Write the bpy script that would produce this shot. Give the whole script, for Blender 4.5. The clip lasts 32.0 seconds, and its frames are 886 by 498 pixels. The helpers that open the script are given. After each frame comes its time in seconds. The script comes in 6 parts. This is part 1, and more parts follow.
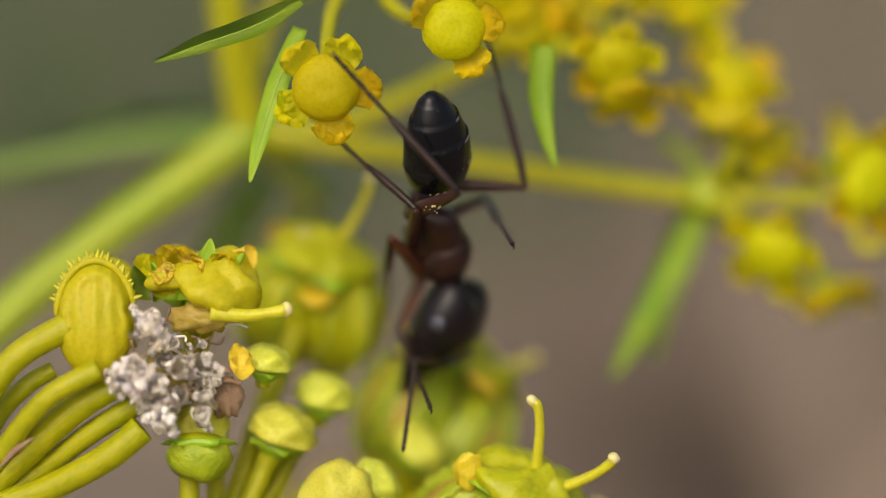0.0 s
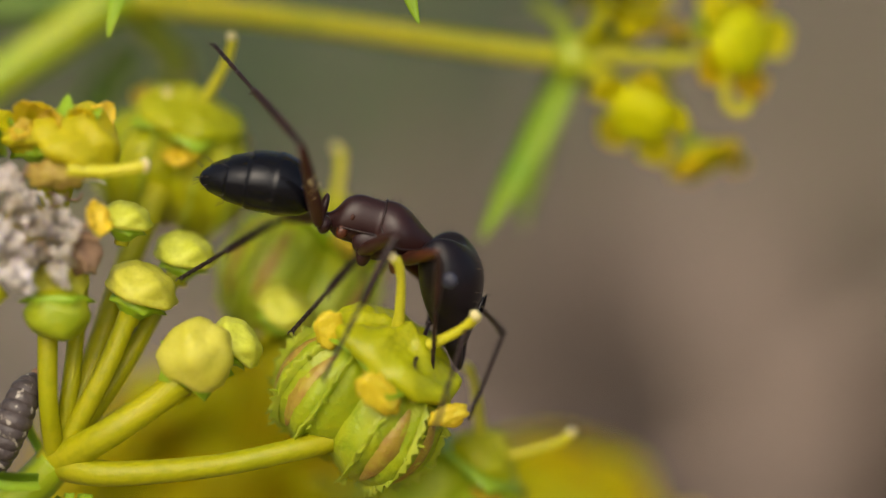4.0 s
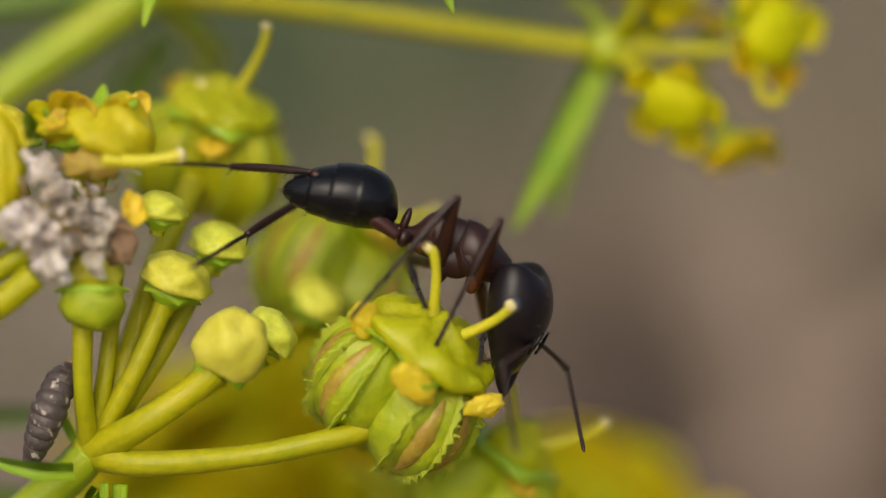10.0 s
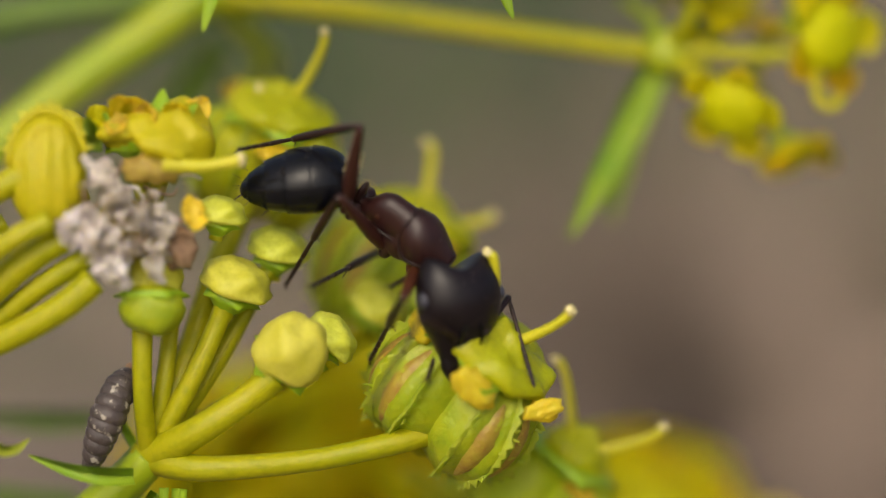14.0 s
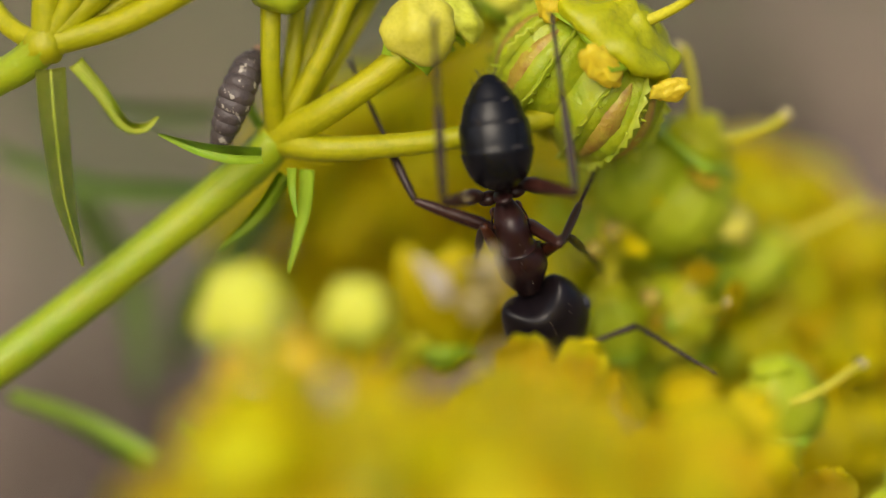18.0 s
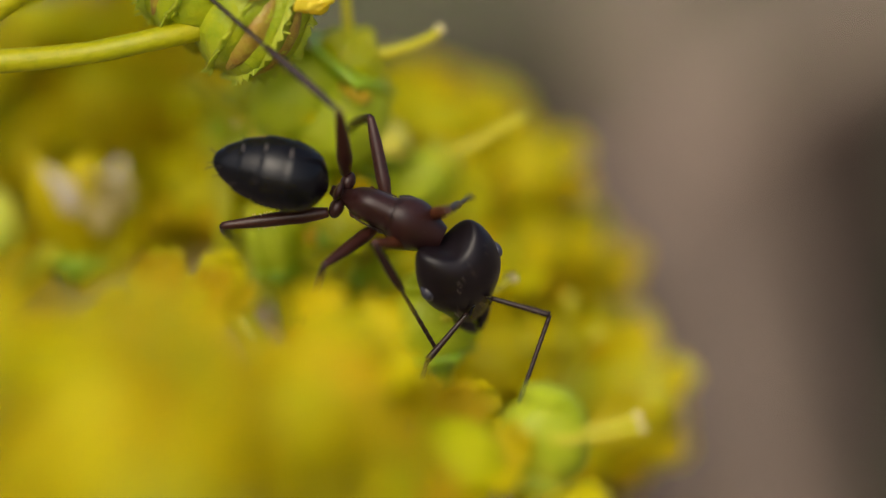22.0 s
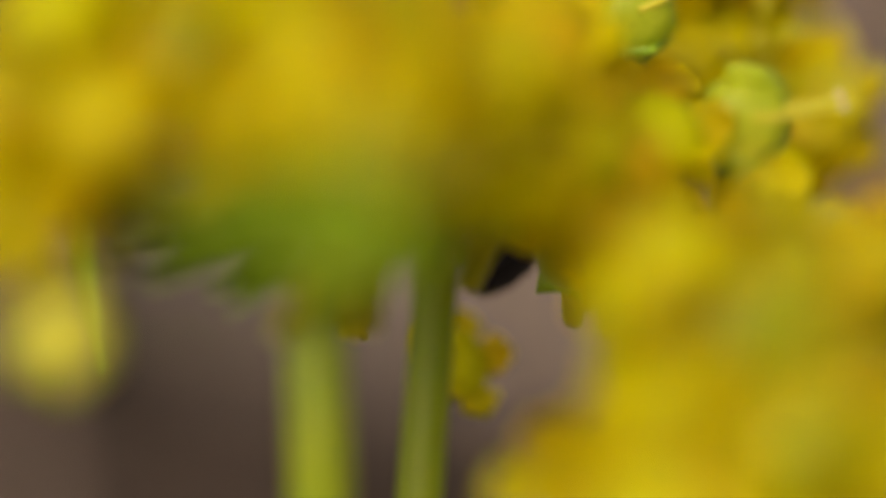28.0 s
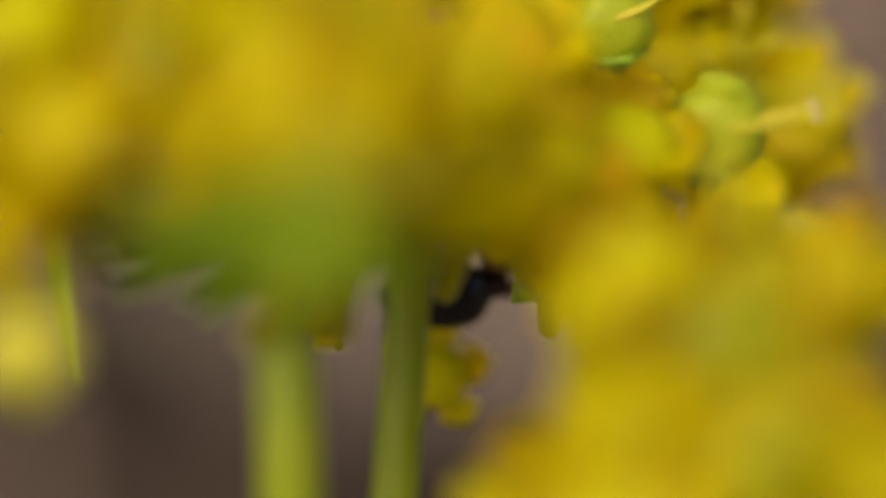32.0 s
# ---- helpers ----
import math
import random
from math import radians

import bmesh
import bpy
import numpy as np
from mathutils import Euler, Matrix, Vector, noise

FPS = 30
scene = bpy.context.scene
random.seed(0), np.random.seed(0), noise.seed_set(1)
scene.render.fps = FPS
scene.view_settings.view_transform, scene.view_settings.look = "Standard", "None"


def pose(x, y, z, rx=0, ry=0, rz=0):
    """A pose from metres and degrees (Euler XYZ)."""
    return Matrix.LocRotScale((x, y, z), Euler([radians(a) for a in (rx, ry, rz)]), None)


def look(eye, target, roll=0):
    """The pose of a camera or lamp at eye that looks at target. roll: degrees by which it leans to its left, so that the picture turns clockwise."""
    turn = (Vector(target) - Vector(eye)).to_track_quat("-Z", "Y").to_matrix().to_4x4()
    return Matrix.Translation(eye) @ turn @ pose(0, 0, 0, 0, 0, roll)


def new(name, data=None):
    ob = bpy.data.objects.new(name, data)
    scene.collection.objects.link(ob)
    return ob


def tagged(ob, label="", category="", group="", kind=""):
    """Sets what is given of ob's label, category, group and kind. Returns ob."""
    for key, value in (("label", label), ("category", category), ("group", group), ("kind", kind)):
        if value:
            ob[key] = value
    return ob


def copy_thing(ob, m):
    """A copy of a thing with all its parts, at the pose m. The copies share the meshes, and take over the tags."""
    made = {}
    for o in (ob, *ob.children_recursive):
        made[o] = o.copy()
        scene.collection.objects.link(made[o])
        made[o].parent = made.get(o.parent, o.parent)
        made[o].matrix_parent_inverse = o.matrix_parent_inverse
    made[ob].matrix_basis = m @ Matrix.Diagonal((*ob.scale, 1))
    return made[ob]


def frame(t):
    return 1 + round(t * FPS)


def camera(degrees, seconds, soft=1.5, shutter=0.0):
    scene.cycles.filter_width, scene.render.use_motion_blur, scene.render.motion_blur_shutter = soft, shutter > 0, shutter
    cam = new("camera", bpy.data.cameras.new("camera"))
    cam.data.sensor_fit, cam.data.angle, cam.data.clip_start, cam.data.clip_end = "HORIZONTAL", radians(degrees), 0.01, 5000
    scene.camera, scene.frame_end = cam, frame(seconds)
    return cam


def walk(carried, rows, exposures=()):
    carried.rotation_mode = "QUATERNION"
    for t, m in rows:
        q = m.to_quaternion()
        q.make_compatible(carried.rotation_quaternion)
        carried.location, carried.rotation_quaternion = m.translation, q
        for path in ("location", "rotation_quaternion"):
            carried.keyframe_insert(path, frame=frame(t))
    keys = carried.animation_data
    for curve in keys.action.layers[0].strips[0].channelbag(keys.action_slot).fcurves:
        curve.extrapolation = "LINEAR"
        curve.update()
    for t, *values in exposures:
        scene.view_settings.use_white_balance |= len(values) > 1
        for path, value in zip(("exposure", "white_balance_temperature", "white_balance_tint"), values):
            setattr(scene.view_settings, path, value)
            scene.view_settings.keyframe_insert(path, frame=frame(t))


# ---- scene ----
# One unit of the plan, U, is 0.0172 mm. Plan points are (x right, y down, depth in mm away from the camera),
# on a plane that leans with the camera's downward tilt.
U = 1.72e-5
DIST = 784 * U / math.tan(radians(4.5))
TILT = 16.0
PLANE = Matrix.Translation((0, 0, 0.30)) @ Matrix.Rotation(radians(-TILT), 4, "X")


def shot(ox, oy, ahead=0.0, swing=0.0):
    """Camera pose shifted by ox, oy plan units, ahead in mm towards the subject, swung sideways round the subject by swing units."""
    turn = Matrix.Rotation(math.atan(swing * U / DIST), 4, "Z")
    m = Matrix.Translation(((swing - ox) * U, -DIST + ahead * 0.001, oy * U)) @ turn @ Matrix.Rotation(radians(90), 4, "X")
    return PLANE @ m


cam = camera(9.0, 32.0, soft=1.2, shutter=0.4)
cam.data.dof.use_dof = True
cam.data.dof.focus_distance = DIST
cam.data.dof.aperture_fstop = 13.0
walk(cam, [
    (0, shot(219, 257, -1.6)), (0.5, shot(181, 230, -1.5)), (1, shot(124, 191, -1.2)), (1.5, shot(89, 165, -0.9)), (2, shot(57, 119,
    -0.5)), (2.5, shot(22, 64)), (3, shot(-9, 35)), (3.5, shot(-27, 10)), (5.5, shot(-19, -1)), (6, shot(-3, 15)), (6.5, shot(7,
    9)), (7, shot(-2, 5)), (7.5, shot(0, 8)), (8, shot(-1, 8)), (8.5, shot(-7, 3)), (9, shot(0, 0)), (9.5, shot(25, -5)), (10,
    shot(35, -14)), (10.5, shot(25, -35)), (11, shot(11, -55)), (11.5, shot(13, -58)), (12, shot(13, -59)), (12.5, shot(19, -51)),
    (13, shot(51, -26)), (13.5, shot(101, -2)), (15.5, shot(249, -132, -0.5)), (16, shot(310, -226, -0.8)), (16.5, shot(355, -308,
    -0.9)), (17, shot(375, -437, -0.9)), (17.5, shot(385, -522, -0.9)), (18, shot(365, -572, -0.8)), (18.5, shot(302, -617,
    -0.7)), (19, shot(221, -636, -0.6)), (19.5, shot(129, -658)), (20, shot(44, -677)), (20.5, shot(-60, -695)), (21, shot(-141,
    -707)), (21.5, shot(-201, -713)), (22, shot(-264, -725)), (22.5, shot(-284, -752)), (23, shot(-275, -785)), (23.5, shot(-241,
    -838)), (24, shot(-98, -889)), (24.5, shot(20, -900)), (25, shot(31, -938)), (25.5, shot(54, -1062)), (26, shot(102, -1204)),
    (26.5, shot(100, -1302, 0, 18)), (28.5, shot(72, -1268, 0, 244)), (29, shot(49, -1257, 0, 259)), (29.5, shot(32, -1242, 0,
    270)), (30, shot(30, -1215, 0, 277)), (30.5, shot(22, -1194, 0, 284)), (31, shot(17, -1192, 0, 291)), (31.5, shot(38, -1210,
    0, 298)), (32, shot(44, -1262, 0, 306))
], exposures=[(0, 0.26, 6700, 5), (13, 0.18, 6700, 5), (17.5, 0.36, 6700, 5), (19, 0.21, 6600, 5), (23, 0.22, 6600, 5), (25, 0.16, 6600, 5), (26, 0.14, 7200, 9), (32, 0.14, 7300, 11)])

# ---------------------------------------------------------------- light
world = bpy.data.worlds.new("overcast_sky")
scene.world = world
world.use_nodes = True
wn = world.node_tree
sky = wn.nodes.new("ShaderNodeTexSky")
sky.sky_type = "NISHITA"
sky.sun_disc = False
sky.sun_elevation = radians(44)
sky.sun_rotation = radians(200)
sky.dust_density = 6.0
sky.air_density = 0.7
sky.ozone_density = 0.4
wn.links.new(sky.outputs[0], wn.nodes["Background"].inputs[0])
wn.nodes["Background"].inputs[1].default_value = 0.15
sun = new("sun", bpy.data.lights.new("sun", "SUN"))
sun.data.energy = 0.48
sun.data.angle = radians(40)
sun.data.color = (1.0, 0.94, 0.83)
sun.matrix_world = look((-0.25, -0.95, 0.95), (0, 0, 0))

# ---------------------------------------------------------------- materials


def material(name, colour, colour2=None, scale=900.0, rough=0.5, bump=0.0, bump_scale=4000.0, sss=0.0, spread=0.5,
             spots=None, coat=0.0, per_object=0.0, metal=0.0, thin=0.0, spec=0.5):
    """Two-tone noise material with fine relief; scale in waves per metre."""
    m = bpy.data.materials.new(name)
    m.use_nodes = True
    nt = m.node_tree
    p = nt.nodes["Principled BSDF"]
    p.inputs["Roughness"].default_value = rough
    p.inputs["Metallic"].default_value = metal
    p.inputs["Coat Weight"].default_value = coat
    p.inputs["Specular IOR Level"].default_value = spec
    tc = nt.nodes.new("ShaderNodeTexCoord")

    def noise_node(sc, detail=4.0):
        n = nt.nodes.new("ShaderNodeTexNoise")
        n.inputs["Scale"].default_value = sc
        n.inputs["Detail"].default_value = detail
        nt.links.new(tc.outputs["Object"], n.inputs["Vector"])
        return n

    def mixed(fac, a, b):
        mx = nt.nodes.new("ShaderNodeMix")
        mx.data_type = "RGBA"
        nt.links.new(fac, mx.inputs[0])
        for sock, v in ((mx.inputs[6], a), (mx.inputs[7], b)):
            if isinstance(v, tuple):
                sock.default_value = (*v, 1)
            else:
                nt.links.new(v, sock)
        return mx.outputs[2]

    def ramp(sock, lo, hi):
        r = nt.nodes.new("ShaderNodeMapRange")
        r.inputs["From Min"].default_value, r.inputs["From Max"].default_value = lo, hi
        nt.links.new(sock, r.inputs["Value"])
        return r.outputs[0]

    out = mixed(ramp(noise_node(scale).outputs[0], 0.5 - spread / 2, 0.5 + spread / 2), colour, colour2 or tuple(c * 0.75 for c in colour))
    fine = noise_node(scale * 6.3, 2.0)
    out = mixed(ramp(fine.outputs[0], 0.45, 0.9), out, tuple(c * 0.85 for c in (colour2 or colour)))
    if spots:
        out = mixed(ramp(noise_node(spots[1]).outputs[0], spots[2], spots[2] + 0.06), out, spots[0])
    if per_object:
        info = nt.nodes.new("ShaderNodeObjectInfo")
        hs = nt.nodes.new("ShaderNodeHueSaturation")
        nt.links.new(out, hs.inputs["Color"])
        r = nt.nodes.new("ShaderNodeMapRange")
        r.inputs["To Min"].default_value, r.inputs["To Max"].default_value = 1 - per_object, 1 + per_object * 0.6
        nt.links.new(info.outputs["Random"], r.inputs["Value"])
        nt.links.new(r.outputs[0], hs.inputs["Value"])
        r2 = nt.nodes.new("ShaderNodeMapRange")
        r2.inputs["To Min"].default_value, r2.inputs["To Max"].default_value = 0.49, 0.52
        nt.links.new(info.outputs["Random"], r2.inputs["Value"])
        nt.links.new(r2.outputs[0], hs.inputs["Hue"])
        out = hs.outputs[0]
    nt.links.new(out, p.inputs["Base Color"])
    if sss:
        p.inputs["Subsurface Weight"].default_value = sss
        p.inputs["Subsurface Radius"].default_value = (1.0, 0.9, 0.12)
        p.inputs["Subsurface Scale"].default_value = 0.0006
    if thin:
        tr = nt.nodes.new("ShaderNodeBsdfTranslucent")
        mix = nt.nodes.new("ShaderNodeMixShader")
        mix.inputs[0].default_value = thin
        nt.links.new(out, tr.inputs[0])
        nt.links.new(p.outputs[0], mix.inputs[1])
        nt.links.new(tr.outputs[0], mix.inputs[2])
        nt.links.new(mix.outputs[0], nt.nodes["Material Output"].inputs[0])
    if bump:
        b = nt.nodes.new("ShaderNodeBump")
        b.inputs["Strength"].default_value = bump
        b.inputs["Distance"].default_value = 1.0 / bump_scale * 0.4
        nt.links.new(noise_node(bump_scale, 5.0).outputs[0], b.inputs["Height"])
        nt.links.new(b.outputs[0], p.inputs["Normal"])
    return m


M = {
    "disc": material("yellow_disc", (0.77, 0.68, 0.010), (0.69, 0.605, 0.010), 1500, 0.5, 0.4, 9000, 0.25, per_object=0.12, thin=0.5, spec=0.22),
    "petal": material("orange_yellow_petal", (0.87, 0.765, 0.014), (0.87, 0.72, 0.016), 2500, 0.5, 0.35, 7000, 0.3, per_object=0.08, thin=0.65, spec=0.25),
    "oldpetal": material("withering_petal", (0.90, 0.76, 0.06), (0.90, 0.67, 0.03), 2600, 0.42, 0.6, 5000, 0.3, thin=0.35),
    "bud": material("pale_yellow_bud", (0.69, 0.66, 0.10), (0.58, 0.56, 0.045), 1400, 0.45, 0.35, 6000, 0.25, per_object=0.08, thin=0.15, spec=0.3),
    "pad": material("yellow_green_pad", (0.60, 0.58, 0.014), (0.47, 0.51, 0.010), 900, 0.34, 0.5, 5000, 0.25, coat=0.12, thin=0.35, spec=0.35),
    "gold": material("golden_fruit_skin", (0.62, 0.52, 0.012), (0.52, 0.48, 0.010), 1100, 0.45, 0.45, 5000, 0.25, thin=0.25, spec=0.35),
    "wither": material("withered_pad", (0.34, 0.20, 0.06), (0.50, 0.40, 0.05), 1500, 0.5, 0.7, 6000, 0.2, thin=0.2),
    "stem": material("yellow_green_stem", (0.54, 0.495, 0.012), (0.41, 0.43, 0.008), 420, 0.40, 0.4, 5000, 0.25, thin=0.3, spec=0.35),
    "stalk": material("green_stalk", (0.25, 0.39, 0.010), (0.42, 0.47, 0.010), 300, 0.40, 0.4, 5000, 0.15, thin=0.2),
    "style": material("pale_style", (0.74, 0.68, 0.04), (0.66, 0.62, 0.03), 1200, 0.4, 0.2, 6000, 0.3, thin=0.25),
    "stigma": material("cream_stigma", (0.85, 0.76, 0.42), (0.76, 0.64, 0.25), 3000, 0.5, 0.4, 9000, 0.2, thin=0.2),
    "calyx": material("green_calyx", (0.24, 0.45, 0.015), (0.40, 0.55, 0.02), 1600, 0.4, 0.4, 6000, 0.15, thin=0.15),
    "fruit": material("green_fruit_skin", (0.25, 0.36, 0.010), (0.44, 0.48, 0.013), 1500, 0.38, 0.9, 5000, 0.2, thin=0.15),
    "rib": material("yellow_green_rib", (0.40, 0.54, 0.030), (0.60, 0.64, 0.06), 1500, 0.4, 0.4, 6000, 0.25, thin=0.4),
    "stripe": material("brown_oil_stripe", (0.27, 0.12, 0.025), (0.40, 0.33, 0.03), 2600, 0.42, 0.9, 7000, 0.1, spots=((0.40, 0.44, 0.02), 2100, 0.60)),
    "leaf": material("green_leaf", (0.24, 0.44, 0.018), (0.40, 0.53, 0.030), 700, 0.45, 0.3, 5000, 0.1, thin=0.3),
    "bract": material("deep_green_bract", (0.20, 0.38, 0.008), (0.34, 0.46, 0.010), 500, 0.5, 0.3, 5000, 0.1, thin=0.25, spec=0.3),
    "leaf2": material("dull_green_leaf", (0.14, 0.24, 0.05), (0.20, 0.30, 0.05), 500, 0.5, 0.3, 5000, 0.1, thin=0.3),
    "dead": material("dried_flower", (0.93, 0.87, 0.80), (0.88, 0.79, 0.70), 2600, 0.8, 0.6, 7000, 0.2, per_object=0.12, thin=0.12, spots=((0.38, 0.23, 0.14), 2300, 0.62)),
    "deadbrown": material("withered_brown", (0.20, 0.11, 0.06), (0.34, 0.22, 0.13), 2600, 0.7, 0.8, 7000),
    "black": material("black_chitin", (0.003, 0.003, 0.005), (0.006, 0.006, 0.008), 2200, 0.25, 0.2, 26000, coat=0.03, spec=0.24),
    "head": material("dark_chitin", (0.006, 0.0045, 0.006), (0.011, 0.007, 0.009), 2600, 0.34, 0.3, 30000, spec=0.28),
    "red": material("red_brown_chitin", (0.016, 0.006, 0.007), (0.033, 0.011, 0.009), 1300, 0.36, 0.3, 24000, spec=0.35),
    "amber": material("amber_chitin", (0.11, 0.032, 0.010), (0.045, 0.014, 0.008), 1500, 0.36, 0.2, 24000, spec=0.35),
    "thigh": material("red_brown_thigh", (0.050, 0.016, 0.011), (0.028, 0.009, 0.007), 1500, 0.36, 0.25, 24000, spec=0.35),
    "leg": material("dark_leg_chitin", (0.010, 0.006, 0.006), (0.028, 0.011, 0.008), 1300, 0.36, 0.25, 24000, spec=0.35),
    "eye": material("blue_grey_eye", (0.03, 0.03, 0.045), (0.05, 0.05, 0.07), 9000, 0.32, 0.5, 30000),
    "band": material("pale_band", (0.26, 0.22, 0.19), (0.12, 0.10, 0.09), 5000, 0.5),
    "hair": material("brown_hair", (0.09, 0.065, 0.045), (0.06, 0.04, 0.03), 5000, 0.5),
    "larva": material("grey_larva_skin", (0.085, 0.065, 0.06), (0.05, 0.038, 0.038), 2600, 0.5, 0.7, 7000, spots=((0.40, 0.36, 0.30), 3600, 0.61)),
    "soil": material("brown_soil", (0.10, 0.071, 0.045), (0.20, 0.150, 0.108), 9.0, 0.95, 0.5, 150, spread=0.35, spots=((0.29, 0.24, 0.20), 14.0, 0.58)),
    "straw": material("dry_straw", (0.36, 0.29, 0.23), (0.26, 0.19, 0.145), 40, 0.8),
    # dark brown of the added sheets that darken the background
    "backdrop_dark": material("added_backdrop_brown", (0.050, 0.034, 0.025), (0.075, 0.052, 0.038), 120, 0.8, 0.3, 3000),
    "ovary": material("pale_green_ovary", (0.66, 0.72, 0.05), (0.52, 0.64, 0.025), 1000, 0.4, 0.35, 5000, 0.25, thin=0.45, spec=0.35),
    "farleaf": material("dusty_green_leaf", (0.065, 0.115, 0.055), (0.10, 0.15, 0.07), 200, 0.6, 0.2, 3000, thin=0.2),
    "grass": material("green_grass", (0.08, 0.13, 0.03), (0.12, 0.18, 0.05), 30, 0.6),
}
glass = bpy.data.materials.new("water_drop")
glass.use_nodes = True
glass.node_tree.nodes["Principled BSDF"].inputs["Transmission Weight"].default_value = 1.0
glass.node_tree.nodes["Principled BSDF"].inputs["Roughness"].default_value = 0.02
glass.node_tree.nodes["Principled BSDF"].inputs["IOR"].default_value = 1.33
M["drop"] = glass

# ---------------------------------------------------------------- plan and mesh helpers
ERA = [0.0, 0.0]


def era(ox, oy):
    """Camera shift by which the following plan points were taken (matters for depth only)."""
    ERA[0], ERA[1] = ox, oy


def P(x, y, d=0.0):
    """Plan point to metres on the leaning plane's axes (right, away, up)."""
    f = min(1.0, max(0.0, (abs(d) - 2.0) / 2.5))
    d *= 1 + (1.5 if d < 0 else 0.5) * f  # what stands off the plane of the ant stands well off it
    k = 1 + d * 0.001 / DIST
    ox, oy = ERA
    return Vector((((x + ox - 784) * k - ox) * U, d * 0.001, ((441 - y - oy) * k + oy) * U))


def V(dx, dy, dd):
    """Direction from plan axes (right, down, away)."""
    return Vector((dx, dd, -dy)).normalized()


def thing(name, base, label, category, group="", kind=""):
    """An empty at its base, given on the plane's axes."""
    e = new(name)
    e.empty_display_size = 0.001
    e.matrix_world = PLANE @ Matrix.Translation(base)
    return tagged(e, label, category, group, kind)


def part(name, bm, mat, parent, label="", origin=None, smooth=True):
    """Links a bmesh as one mesh object under a thing or part. Its points are in the parent's axes, less origin."""
    me = bpy.data.meshes.new(name)
    bmesh.ops.recalc_face_normals(bm, faces=bm.faces)
    bm.to_mesh(me)
    bm.free()
    if smooth:
        me.shade_smooth()
    me.materials.append(M[mat])
    ob = new(name, me)
    ob.parent = parent
    if origin is not None:
        ob.matrix_basis = origin
    return tagged(ob, label) if label else ob


def smooth_points(pts, radii, n=6):
    """Catmull-Rom points and radii along a polyline."""
    q, r = [Vector(p) for p in pts], list(radii)
    out, rr = [], []
    for i in range(len(q) - 1):
        a, b, c, d = q[max(i - 1, 0)], q[i], q[i + 1], q[min(i + 2, len(q) - 1)]
        for k in range(n):
            t = k / n
            out.append(0.5 * (2 * b + (c - a) * t + (2 * a - 5 * b + 4 * c - d) * t * t + (3 * b - a - 3 * c + d) * t ** 3))
            rr.append(r[i] + (r[i + 1] - r[i]) * t)
    return out + [q[-1]], rr + [r[-1]]


def tube(pts, radii, sides=12, n=6, ridges=0, depth=0.0, bm=None, closed=True):
    """A swept tube; ridges run lengthwise."""
    bm = bm or bmesh.new()
    c, rr = smooth_points(pts, radii, n)
    up = Vector((0.13, 1, 0.21)).normalized()
    rings = []
    for i, p in enumerate(c):
        t = (c[min(i + 1, len(c) - 1)] - c[max(i - 1, 0)]).normalized()
        a = t.cross(up)
        if a.length < 1e-6:
            a = t.orthogonal()
        a.normalize()
        up = a.cross(t).normalized()
        ring = []
        for k in range(sides):
            th = 2 * math.pi * k / sides
            r = rr[i] * (1 + depth * math.cos(ridges * th)) if ridges else rr[i]
            ring.append(bm.verts.new(p + (a * math.cos(th) + up * math.sin(th)) * r))
        rings.append(ring)
    for a, b in zip(rings, rings[1:]):
        for k in range(sides):
            bm.faces.new((a[k], a[(k + 1) % sides], b[(k + 1) % sides], b[k]))
    if closed:
        bm.faces.new(rings[0][::-1])
        bm.faces.new(rings[-1])
    return bm


def loft(rows, sides=20, bm=None, power=1.0):
    """Sections along +x: (x, z centre, half height, half width)."""
    bm = bm or bmesh.new()
    rings = []
    for x, zc, rz, ry in rows:
        rings.append([bm.verts.new((x * U, math.copysign(abs(math.cos(a)) ** power, math.cos(a)) * ry * U,
                                    (zc + math.copysign(abs(math.sin(a)) ** power, math.sin(a)) * rz) * U))
                      for a in (2 * math.pi * k / sides for k in range(sides))])
    for a, b in zip(rings, rings[1:]):
        for k in range(sides):
            bm.faces.new((a[k], a[(k + 1) % sides], b[(k + 1) % sides], b[k]))
    bm.faces.new(rings[0][::-1])
    bm.faces.new(rings[-1])
    return bm


def smooth_rows(rows, n=4):
    """Finer loft sections, eased between the given ones."""
    a = np.array(rows, float)
    out = []
    for i in range(len(a) - 1):
        p0, p1, p2, p3 = a[max(i - 1, 0)], a[i], a[i + 1], a[min(i + 2, len(a) - 1)]
        for k in range(n):
            t = k / n
            v = 0.5 * (2 * p1 + (p2 - p0) * t + (2 * p0 - 5 * p1 + 4 * p2 - p3) * t * t + (3 * p1 - p0 - 3 * p2 + p3) * t ** 3)
            v[2:] = np.maximum(v[2:], 1.0)
            out.append(tuple(v))
    return out + [tuple(a[-1])]


def blob(centre, radii, seg=20, rings=12, rough=0.0, freq=1.0, seed=0.0, bm=None, rot=None):
    """An uneven ellipsoid; radii in plan units, centre in metres."""
    bm = bm or bmesh.new()
    rot = rot or Matrix.Identity(3)
    made = bmesh.ops.create_uvsphere(bm, u_segments=seg, v_segments=rings, radius=1.0)["verts"]
    for v in made:
        n = noise.noise(v.co * freq + Vector((seed, seed * 1.7, 3.1)))
        c = v.co * (1 + rough * n)
        v.co = centre + rot @ Vector((c.x * radii[0], c.y * radii[1], c.z * radii[2])) * U
    return bm


def basis(z, x):
    """Rotation whose z is the axis and whose x leans to x."""
    z = z.normalized()
    x = (x - z * x.dot(z)).normalized()
    return Matrix((x, z.cross(x), z)).transposed()


